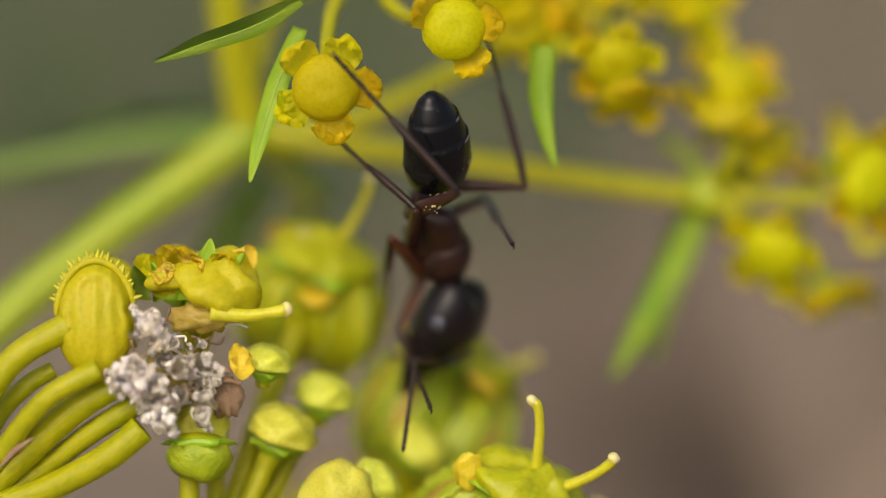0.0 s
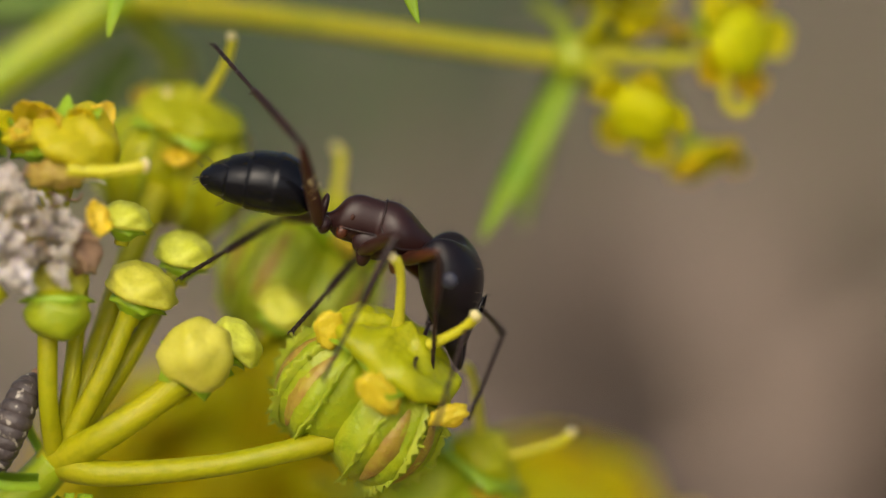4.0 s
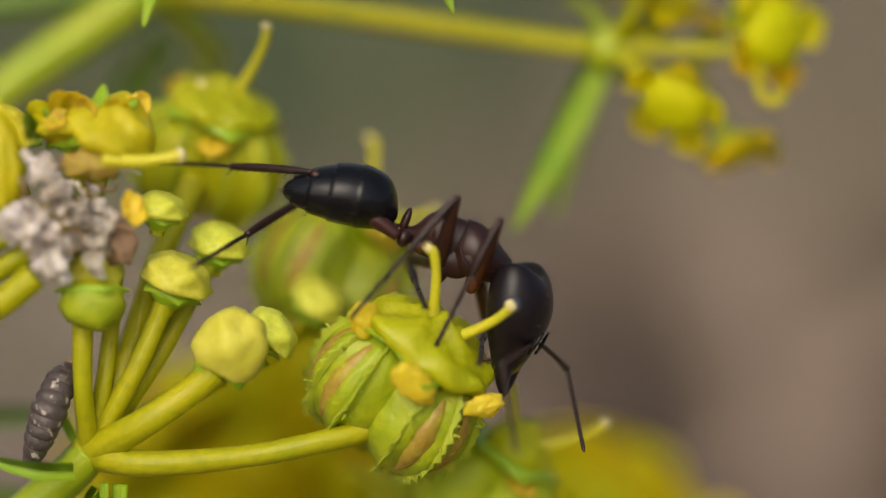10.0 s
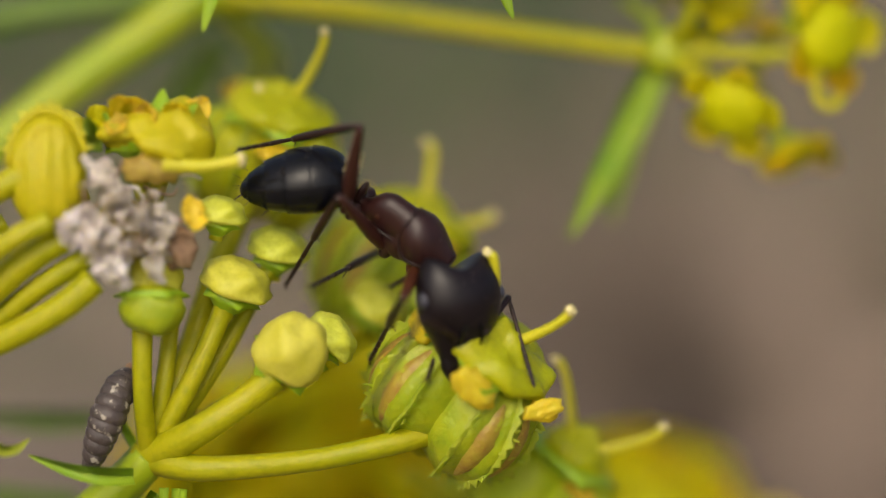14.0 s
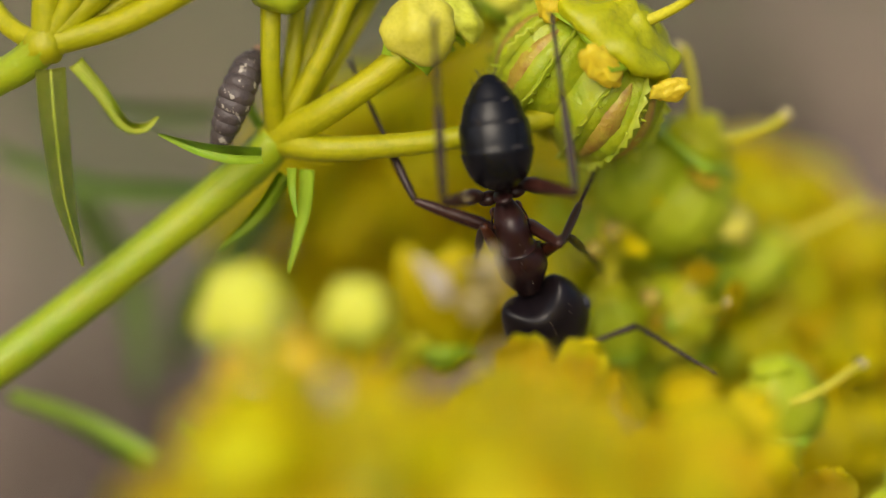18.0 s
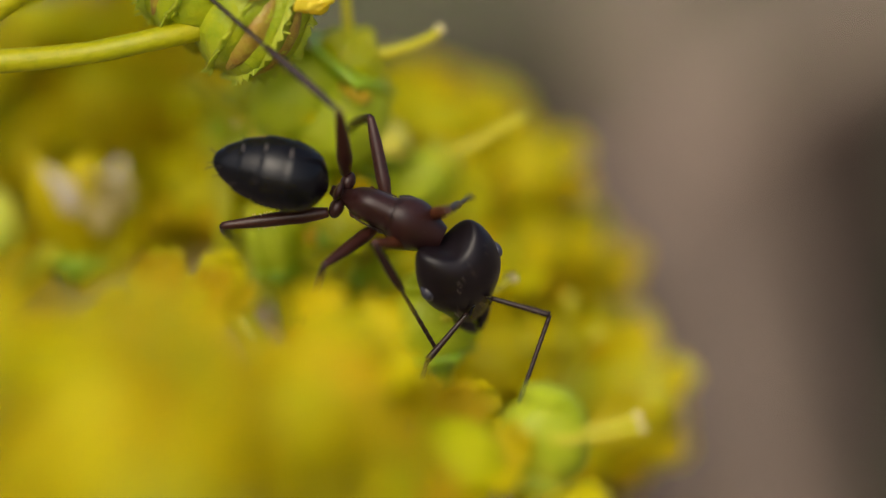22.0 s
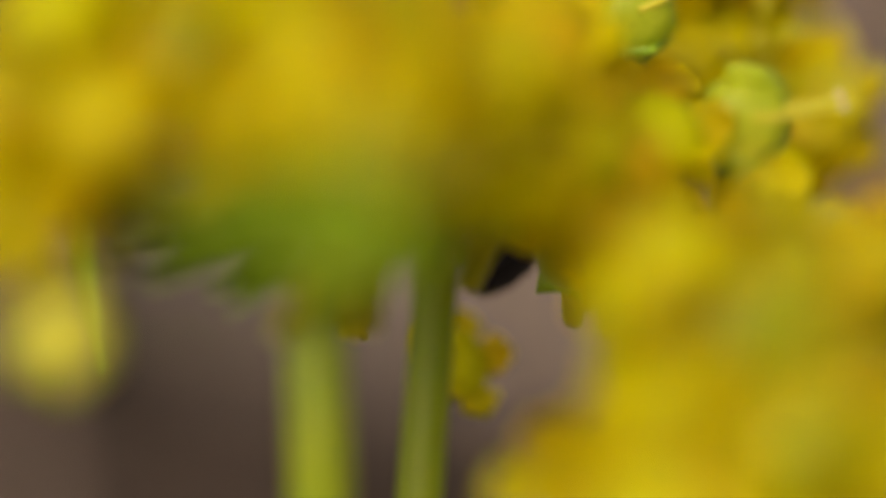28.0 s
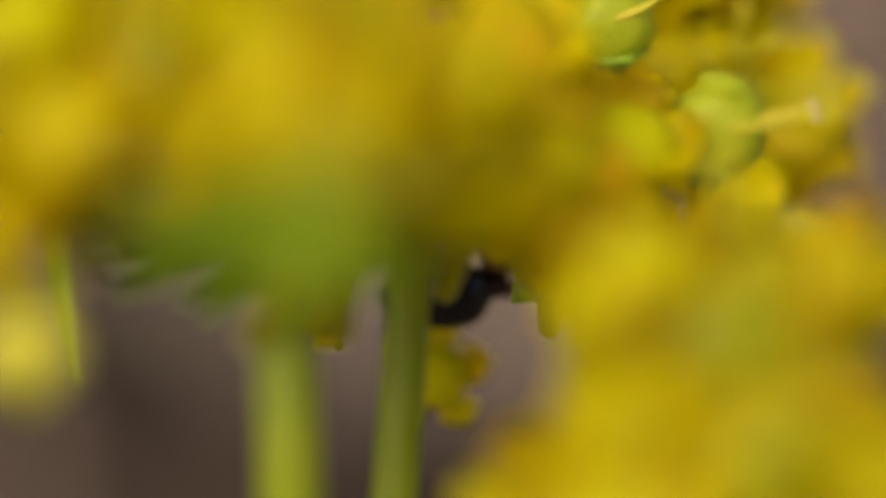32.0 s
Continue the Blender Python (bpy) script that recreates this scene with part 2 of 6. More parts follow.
def leaf(pts, widths, fold=0.35, n=8, thick=3.0, twist=0.0, face=(0, -1, 0.2)):
    """A narrow folded leaf blade along points (metres); widths in plan units."""
    bm = bmesh.new()
    c, w = smooth_points(pts, widths, n)
    rows = []
    for i, p in enumerate(c):
        t = (c[min(i + 1, len(c) - 1)] - c[max(i - 1, 0)]).normalized()
        f = Matrix.Rotation(twist * i / len(c), 3, t) @ Vector(face)
        s = t.cross(f).normalized()
        f = s.cross(t).normalized()
        h = w[i] * U / 2
        rows.append([bm.verts.new(p + s * (k * h) + f * (abs(k) * h * fold)) for k in (-1, -0.55, 0, 0.55, 1)])
    for a, b in zip(rows, rows[1:]):
        for k in range(4):
            bm.faces.new((a[k], a[k + 1], b[k + 1], b[k]))
    bmesh.ops.solidify(bm, geom=bm.faces[:], thickness=thick * U)
    return bm


def leaf_parts(q, w, mat, parent):
    """Blade and raised midrib of a narrow leaf through the points q."""
    pts = [p - q[0] for p in q]
    part("blade", leaf(pts, w), mat, parent)
    part("midrib", tube(pts, [max(1.0, x * 0.05) * U for x in w], 6, 8), mat, parent, "paler midrib")


def petal_mesh(seed, size=55.0, wide=0.60):
    """A small inrolled, crumpled petal that stands off +x; size is the disc's radius."""
    rnd = random.Random(seed)
    prof = [(0.70, -0.04), (1.00, 0.04), (1.28, 0.12), (1.55, 0.22), (1.74, 0.30), (1.80, 0.42), (1.68, 0.50), (1.54, 0.46)]
    bm = bmesh.new()
    rows = []
    for i, (r, z) in enumerate(prof):
        w = wide * (0.42 + 0.75 * math.sin(math.pi * min(1, (i + 0.6) / 6.2)))
        row = []
        for k in range(7):
            u = k / 3 - 1
            j = noise.noise(Vector((i * 0.6, u * 1.9, seed * 3.3)))
            row.append(bm.verts.new(Vector((r + 0.16 * j - 0.22 * u * u * (i > 2), u * w + 0.05 * rnd.uniform(-1, 1),
                                            z + 0.16 * noise.noise(Vector((u * 2.1, i * 0.7, seed))) + 0.12 * u * u)) * size * U))
        rows.append(row)
    for a, b in zip(rows, rows[1:]):
        for k in range(6):
            bm.faces.new((a[k], a[k + 1], b[k + 1], b[k]))
    bmesh.ops.solidify(bm, geom=bm.faces[:], thickness=size * 0.09 * U)
    bmesh.ops.subdivide_edges(bm, edges=bm.edges[:], cuts=1, use_grid_fill=True, smooth=0.6)
    return bm


def facing(turn, size):
    """Local pose of a loose petal that shows its face, turned about the line of sight."""
    a = radians(turn)
    r = basis(Vector((0.1, -1, 0.25)), Vector((math.cos(a), 0, math.sin(a)))).to_4x4()
    return r @ Matrix.Translation((-size * 1.2 * U, 0, -size * 0.3 * U))


def calyx_mesh(r, h, teeth=5, seed=1):
    """A small green cup with ragged teeth round its rim, below z = 0."""
    rnd = random.Random(seed)
    bm = bmesh.new()
    n = teeth * 6
    rings = []
    for i, (z, rr) in enumerate(((-h, 0.3), (-h * 0.75, 0.5), (-h * 0.35, 0.85), (0.0, 1.02), (0.06 * h, 0.85))):
        ring = []
        for k in range(n):
            a = 2 * math.pi * k / n
            tooth = (0.5 + 0.5 * math.cos(a * teeth)) ** 3
            e = tooth * (0.34 if i == 3 else 0) + rnd.uniform(-0.02, 0.02)
            ring.append(bm.verts.new(Vector((math.cos(a) * r * (rr + e), math.sin(a) * r * (rr + e), z - tooth * (0.25 * h if i == 3 else 0))) * U))
        rings.append(ring)
    for a, b in zip(rings, rings[1:]):
        for k in range(n):
            bm.faces.new((a[k], a[(k + 1) % n], b[(k + 1) % n], b[k]))
    bm.faces.new(rings[0][::-1])
    bm.faces.new(rings[-1])
    return bm


def disc_mesh(r, h, seed, dent=0.12, lump=0.05, freq=2.3):
    """The nectar dome of a flower: a round cushion with a shallow navel."""
    bm = bmesh.new()
    bmesh.ops.create_uvsphere(bm, u_segments=36, v_segments=24, radius=1.0)
    for v in bm.verts:
        c = v.co.copy()
        q = math.hypot(c.x, c.y)
        k = 1 + lump * noise.noise(c * freq + Vector((seed, 0, 0))) + 0.25 * lump * noise.noise(c * freq * 3 + Vector((0, seed, 0)))
        z = k * c.z * (0.9 if c.z > 0 else 0.5) - (dent * math.exp(-q * q * 14) if c.z > 0 else 0)
        v.co = Vector((c.x * r * k, c.y * r * k, z * h)) * U
    return bm


# ---------------------------------------------------------------- kinds of flower heads (built once, then copied)


def make_flower(name, label, n_petals, seed, size=55.0, styles=True, stalk=170.0, petal="petal", disc="disc"):
    """Yellow umbel flower; its dome's foot is the origin, z is its axis, its stalk runs down."""
    rnd = random.Random(seed)
    e = thing(name, Vector((0, 0, 0)), label, "flower", "flowers of the umbel")
    part("disc", disc_mesh(size * 1.1, size * 0.72, seed), disc, e)
    part("calyx", calyx_mesh(size * 0.8, size * 0.75, 5, seed), "calyx", e, "green toothed cup")
    for k in range(n_petals):
        a = 360 * k / 5 + rnd.uniform(-9, 9)
        part("petal", petal_mesh(seed * 7 + k, size), petal, e,
             origin=pose(0, 0, -0.1 * size * U, 0, rnd.uniform(-14, 12), a))
    part("pedicel", tube([(0, 0, -stalk * U), (size * 0.10 * U, 0, -stalk * 0.5 * U), (0, 0, -size * 0.5 * U)],
                         (10 * U, 11 * U, 17 * U), 10, 5, 5, 0.06), "stem", e)
    if styles:
        for s in (-1, 1):
            st = part("style", tube([(s * 5 * U, 0, size * 0.6 * U), (s * 14 * U, 3 * U, size * 1.2 * U), (s * 40 * U, 6 * U, size * 1.75 * U)],
                                    (7 * U, 5.5 * U, 5 * U), 8, 5), "style", e)
            part("stigma", blob(Vector((s * 41, 6, size * 1.78)) * U, (9, 9, 8), 10, 7, 0.15, 2, s), "stigma", st, "cream knob")
    return e


def make_bud(name, label, seed, size=60.0, stalk=220.0, squash=0.85, flap=False, lump=0.16, skin="bud"):
    e = thing(name, Vector((0, 0, 0)), label, "flower bud", "buds of the umbel")
    part("dome", disc_mesh(size, size * squash * 1.5, seed, 0.08, lump, 1.5), skin, e)
    part("calyx", calyx_mesh(size * (0.84 if squash > 0.7 else 0.66), size * 0.6, 5, seed), "calyx", e, "green toothed cup", origin=pose(0, 0, -0.3 * size * U))
    part("pedicel", tube([(0, 0, -stalk * U), (0, 0, -stalk * 0.5 * U), (0, 0, -size * 0.6 * U)], (16 * U, 16 * U, 24 * U), 12, 5, 5, 0.06), "stem", e)
    if flap:
        part("scar", blob(Vector((0.2 * size, 0.1 * size, size * squash * 1.3)) * U, (13, 10, 5), 10, 6, 0.3, 2, 3), "style", e)
    return e


def rib_mesh(lon, radii, centre, lift, seed, teeth=13):
    """A toothed wing along a meridian of an ellipsoid (radii and centre in plan units)."""
    rnd = random.Random(seed)
    bm = bmesh.new()
    rows = []
    n = teeth * 2
    for i in range(n + 1):
        la = radians(-76 + 146 * i / n)
        ca = Vector((math.cos(la) * math.cos(lon), math.cos(la) * math.sin(lon), math.sin(la)))
        q = Vector((ca.x * radii[0], ca.y * radii[1], ca.z * radii[2]))
        side = Vector((-math.sin(lon), math.cos(lon), 0))
        env = max(0.0, math.sin(math.pi * i / n)) ** 0.5
        up = lift * env * (0.5 * rnd.uniform(0.7, 1.2) + (0.9 if i % 2 else 0.0) * rnd.uniform(0.1, 1.5))
        lean = side * (rnd.uniform(-5, 5) + 6 * noise.noise(Vector((i * 0.25, seed, 0))))
        base = centre + q * 0.97
        foot = 5.5 * env + 1
        top = centre + q + ca * up + lean
        rows.append([bm.verts.new(p * U) for p in (base - side * foot, centre + q + ca * up * 0.45 - side * 2.8 + lean * 0.4, top - side * 0.8,
                                                   top + side * 0.8, centre + q + ca * up * 0.45 + side * 2.8 + lean * 0.4, base + side * foot)])
    for a, b in zip(rows, rows[1:]):
        for k in range(5):
            bm.faces.new((a[k], a[k + 1], b[k + 1], b[k]))
    bm.faces.new(rows[0])
    bm.faces.new(rows[-1][::-1])
    return bm


def stripe_mesh(lon, radii, centre, width, seed):
    """A raised lengthwise oil stripe between two ribs."""
    bm = bmesh.new()
    rows = []
    n = 14
    for i in range(n + 1):
        la = radians(-44 + 92 * i / n)
        env = math.sin(math.pi * (i + 0.3) / (n + 0.6)) ** 0.6
        row = []
        for k in range(5):
            u = (k / 2 - 1)
            lo = lon + u * width * env * (1 + 0.3 * noise.noise(Vector((i * 0.7, seed, u))))
            ca = Vector((math.cos(la) * math.cos(lo), math.cos(la) * math.sin(lo), math.sin(la)))
            h = 1.0 + (0.05 * (1 - u * u) + 0.02 * noise.noise(Vector((i, u * 2, seed)))) * env - 0.012
            row.append(bm.verts.new((centre + Vector((ca.x * radii[0], ca.y * radii[1], ca.z * radii[2])) * h) * U))
        rows.append(row)
    for a, b in zip(rows, rows[1:]):
        for k in range(4):
            bm.faces.new((a[k], a[k + 1], b[k + 1], b[k]))
    return bm


def crumpled_petal(size, seed, wide=0.62, thick=0.34):
    """A withering petal, folded into a small lumpy wad, about size long."""
    bm = bmesh.new()
    bmesh.ops.create_uvsphere(bm, u_segments=26, v_segments=18, radius=1.0)
    for v in bm.verts:
        c = v.co.copy()
        k = 1 + 0.34 * noise.noise(c * 1.7 + Vector((seed, 0, 0))) + 0.20 * noise.noise(c * 4.1 + Vector((0, seed, 0))) + 0.10 * noise.noise(c * 9 + Vector((0, 0, seed)))
        bend = 0.25 * c.x * c.x
        v.co = Vector((c.x * k, c.y * k * wide + bend * 0.3, c.z * k * thick + bend)) * size * 0.5 * U
    return bm


def half_fruit(c, r, ahead, seed, ribs):
    """One half of the fruit: an uneven body scalloped lengthwise between its ribs."""
    bm = bmesh.new()
    bmesh.ops.create_uvsphere(bm, u_segments=72, v_segments=30, radius=1.0)
    for v in bm.verts:
        q = v.co
        lon = math.atan2(q.y, q.x) - ahead
        belt = max(0.0, 1 - q.z * q.z)
        k = 1 + 0.05 * noise.noise(q * 2.4 + Vector((seed, 0, 0))) + 0.025 * noise.noise(q * 7 + Vector((0, seed, 0)))
        if ribs:
            k += 0.055 * belt * math.cos(lon * 360 / 46) * (math.cos(lon) > -0.2)
        v.co = (c + Vector((q.x * r[0], q.y * r[1], q.z * r[2])) * k) * U
    return bm


def make_fruit(name, label, seed, ribs=True, petals=(190, 272, 345), styles=((-31, 174), (27.5, 165)), skin="fruit", pad_size=1.0, stripes=True, wads=()):
    """A young ribbed fruit: two halves side by side along x under a wide yellow-green pad, two styles, withering petals."""
    rnd = random.Random(seed)
    e = thing(name, Vector((0, 0, 0)), label, "fruit", "fruits of the umbel")
    for s in (-1, 1):
        c, r = Vector((s * 57, 0, -126)), (98, 110, 120)
        ahead = 0 if s > 0 else math.pi
        half = part("fruit_half", half_fruit(c, r, ahead, seed + s, ribs), skin, e)
        if ribs:
            for k in range(5):
                lon = ahead + radians(-92 + 46 * k)
                part("rib", rib_mesh(lon, [x * 1.04 for x in r], c, 12, seed * 31 + k + s, 15), "rib", half, "toothed yellow-green rib")
                for j in range(9):
                    la = radians(rnd.uniform(-70, 60))
                    lo = lon + rnd.uniform(-0.09, 0.09)
                    w = Vector((math.cos(la) * math.cos(lo), math.cos(la) * math.sin(lo), math.sin(la)))
                    q = c + Vector((w.x * r[0], w.y * r[1], w.z * r[2])) * 1.04
                    tip = q + w * rnd.uniform(10, 20) + Vector((rnd.uniform(-6, 6), rnd.uniform(-6, 6), rnd.uniform(-6, 6)))
                    part("bristle", tube([q * U, (q.lerp(tip, 0.6) + Vector((1, 1, 1))) * U, tip * U], (4 * U, 2.4 * U, 0.8 * U), 6, 2), "rib", half)
            for k in range(4 if stripes else 0):
                lon = ahead + radians(-69 + 46 * k)
                part("oil_stripe", stripe_mesh(lon, r, c, radians(11), seed + k), "stripe", half, "brown lengthwise stripe")
    pad = bmesh.new()
    bmesh.ops.create_uvsphere(pad, u_segments=56, v_segments=30, radius=1.0)
    for v in pad.verts:
        a = math.atan2(v.co.y, v.co.x)
        q = math.hypot(v.co.x, v.co.y)
        k = 1 + 0.05 * math.sin(3 * a + seed) + 0.12 * noise.noise(Vector((math.cos(a) * 2, math.sin(a) * 2, seed)))
        fold = 12 * noise.noise(Vector((v.co.x * 2.2, v.co.y * 2.2, seed * 2.0))) + 8 * noise.noise(Vector((v.co.x * 6, v.co.y * 6, seed * 3.0))) + 3 * noise.noise(v.co * 14)
        crease = 10 * math.exp(-((v.co.y + 0.25 + 0.12 * math.sin(v.co.x * 5)) * 6) ** 2) * (q > 0.15)
        z = v.co.z * (38 + 30 * (1 - pad_size)) + 24 * math.exp(-q * q * 9) - 9 * math.exp(-(v.co.x * 7) ** 2) * q + fold - crease + 5
        v.co = Vector((v.co.x * 126 * k * pad_size, v.co.y * 106 * k * pad_size, z)) * U
    part("pad", pad, "pad", e, "glossy yellow-green nectar pad")
    part("rim", calyx_mesh(98, 46, 5, seed), "calyx", e, "bright green toothed rim", origin=pose(0, 0, -6 * U))
    for k, a in enumerate(petals):
        part("petal", petal_mesh(seed * 5 + k, 62, 0.62), "oldpetal", e, "withering orange petal",
             origin=pose(math.cos(radians(a)) * 34 * U, math.sin(radians(a)) * 34 * U, -16 * U, rnd.uniform(-25, 25), rnd.uniform(5, 30), a + rnd.uniform(-15, 15)))
    for k, (x, y, z, size, turn) in enumerate(wads):
        part("petal", crumpled_petal(size, seed + 3.7 * k), "oldpetal", e, "withering orange petal", origin=pose(x * U, y * U, z * U, 70, turn, 20 * k))
    for s, (turn, size) in zip((-1, 1), styles):
        w = Vector((math.sin(radians(turn)), -0.06, math.cos(radians(turn)))) * size
        q = Vector((w.z, 0, -w.x)) * 0.04
        pts = [Vector((s * 9, 0, 8)), w * 0.4 + q + Vector((s * 6, 0, 6)), w * 0.78 + q + Vector((s * 2, 0, 4)), w + Vector((0, 0, 4)), w * 1.03 - q * 1.1 + Vector((0, 0, 2))]
        st = part("style", tube([p * U for p in pts], (16 * U, 10 * U, 8.5 * U, 9 * U, 9 * U), 12, 5, 6, 0.05), "style", e)
        part("stigma", blob(pts[-1] * U + Vector((s * 3, 0, 3)) * U, (12, 11, 9), 12, 8, 0.15, 2, s), "stigma", st, "cream knob")
    part("stalk_end", tube([(0, 0, -250 * U), (0, 0, -215 * U), (0, 0, -170 * U)], (22 * U, 24 * U, 40 * U), 14, 5), "stem", e)
    return e


def make_ovary(name, label, seed, n_styles=2, plump=1.0):
    """A smooth pale green ovary in a green cup with spreading pale styles."""
    e = thing(name, Vector((0, 0, 0)), label, "fruit", "fruits of the umbel")
    bm = blob(Vector((0, 0, -40)) * U, (56 * plump, 48 * plump, 78), 22, 16, 0.10 + 0.25 * (plump - 1), 1.8, seed)
    part("ovary", bm, "ovary", e)
    for s in (-1, 1) if n_styles else ():
        part("ridge", tube([Vector((s * 14, -46 * plump, -105)) * U, Vector((s * 24, -49 * plump, -40)) * U, Vector((s * 12, -34, 24)) * U], (4 * U, 7 * U, 4 * U), 8, 5), "ovary", e)
    part("calyx", calyx_mesh(46 * (0.6 + 0.4 * plump), 46, 5, seed), "calyx", e, "dark green cup", origin=pose(0, 0, -92 * U))
    part("pad", disc_mesh(46, 24, seed, 0.1, 0.2), "pad" if n_styles else "ovary", e, origin=pose(0, 0, 26 * U))
    for k in range(n_styles):
        s = 1 if k else -1
        pts = [Vector((s * 8, 0, 30)), Vector((s * 18, -4, 80)), Vector((s * 44, -6, 140)), Vector((s * 66, -6, 168))]
        if k == 0:
            pts = [Vector((-6, 4, 30)), Vector((2, 8, 90)), Vector((10, 8, 165)), Vector((14, 8, 190))]
        st = part("style", tube([p * U for p in pts], (12 * U, 9 * U, 8 * U, 8 * U), 10, 5), "style", e)
        part("stigma", blob(pts[-1] * U, (9, 9, 8), 12, 8, 0.15, 2, s), "style", st)
    part("pedicel", tube([(0, 0, -260 * U), (0, 0, -190 * U), (0, 0, -120 * U)], (15 * U, 16 * U, 22 * U), 10, 5), "stem", e)
    return e


def add_style(ob, pts, radius):
    """A pale style with its knob on a placed fruit, along points on the plane's axes."""
    m = ob.matrix_basis.inverted() @ PLANE
    k = radius * U / ob.matrix_basis.to_scale()[0]
    q = [m @ p for p in pts]
    st = part("style", tube(q, [k * 1.3, k, k * 0.9, k][:len(q)], 10, 5), "style", ob)
    part("stigma", blob(q[-1], (radius * 1.25,) * 3, 12, 8, 0.15, 2, 1), "stigma", st, "cream knob")


used = set()


def put(kind, p, axis, xdir=Vector((1, 0, 0)), size=1.0, label=""):
    """The first call moves the kind's own object, later ones copy it."""
    m = PLANE @ Matrix.Translation(p) @ basis(axis, xdir).to_4x4() @ Matrix.Scale(size, 4)
    if kind in used:
        ob = copy_thing(kind, Matrix.Identity(4))
        ob.matrix_basis = m
    else:
        used.add(kind)
        ob = kind
        ob.matrix_basis = m
    if label:
        tagged(ob, label)
    return ob


def stem_thing(name, label, rays, mat="stem", category="stem", hub=None, base=None):
    """A branching stem: rays are (points, radii in plan units)."""
    b = base or rays[0][0][0]
    e = thing(name, b, label, category)
    for k, (pts, radii, *rest) in enumerate(rays):
        part("ray", tube([p - b for p in pts], [r * U for r in radii], 14, 8, 7, 0.035), rest[0] if rest else mat, e)
    if hub:
        part("hub", blob(hub[0] - b, hub[1], 20, 12, 0.15, 2.0, 4), rest[0] if rest else mat, e)
    return e


# ---------------------------------------------------------------- ground and distance
def ground():
    bm = bmesh.new()
    n = 60
    xs = [math.copysign(abs(i / n) ** 4 * 600, i) for i in range(-n, n + 1)]
    grid = [[bm.verts.new((x, y, 0.018 * noise.noise(Vector((x * 3, y * 3, 0))) if abs(x) < 20 and abs(y) < 20 else 0.0)) for x in xs] for y in xs]
    for a, b in zip(grid, grid[1:]):
        for k in range(len(a) - 1):
            bm.faces.new((a[k], a[k + 1], b[k + 1], b[k]))
    me = bpy.data.meshes.new("ground")
    bm.to_mesh(me)
    bm.free()
    me.shade_smooth()
    me.materials.append(M["soil"])
    tagged(new("ground", me), "bare brown soil with pale dry patches", "ground", kind="structure")


def blades(name, label, mat, spots, height, width, seed, kind="stuff"):
    """Loose upright blades in tufts round the given ground spots (x, y, spread, count)."""
    rnd = random.Random(seed)
    bm = bmesh.new()
    for sx, sy, spread, count in spots:
        for _ in range(count):
            x, y = rnd.gauss(sx, spread), rnd.gauss(sy, spread)
            h = height * rnd.uniform(0.5, 1.2)
            lean = Vector((rnd.uniform(-0.35, 0.35), rnd.uniform(-0.35, 0.35), 1)) * h
            s = Vector((math.cos(rnd.random() * 6.28), math.sin(rnd.random() * 6.28), 0)) * width
            p = Vector((x, y, -0.01))
            mid = p + lean * 0.55 + Vector((0, 0, h * 0.08))
            a, b, c, d, e = (bm.verts.new(q) for q in (p - s, p + s, mid + s * 0.8, mid - s * 0.8, p + lean))
            bm.faces.new((a, b, c, d))
            bm.faces.new((d, c, e))
    me = bpy.data.meshes.new(name)
    bm.to_mesh(me)
    bm.free()
    me.materials.append(M[mat])
    tagged(new(name, me), label, "grass", kind=kind)


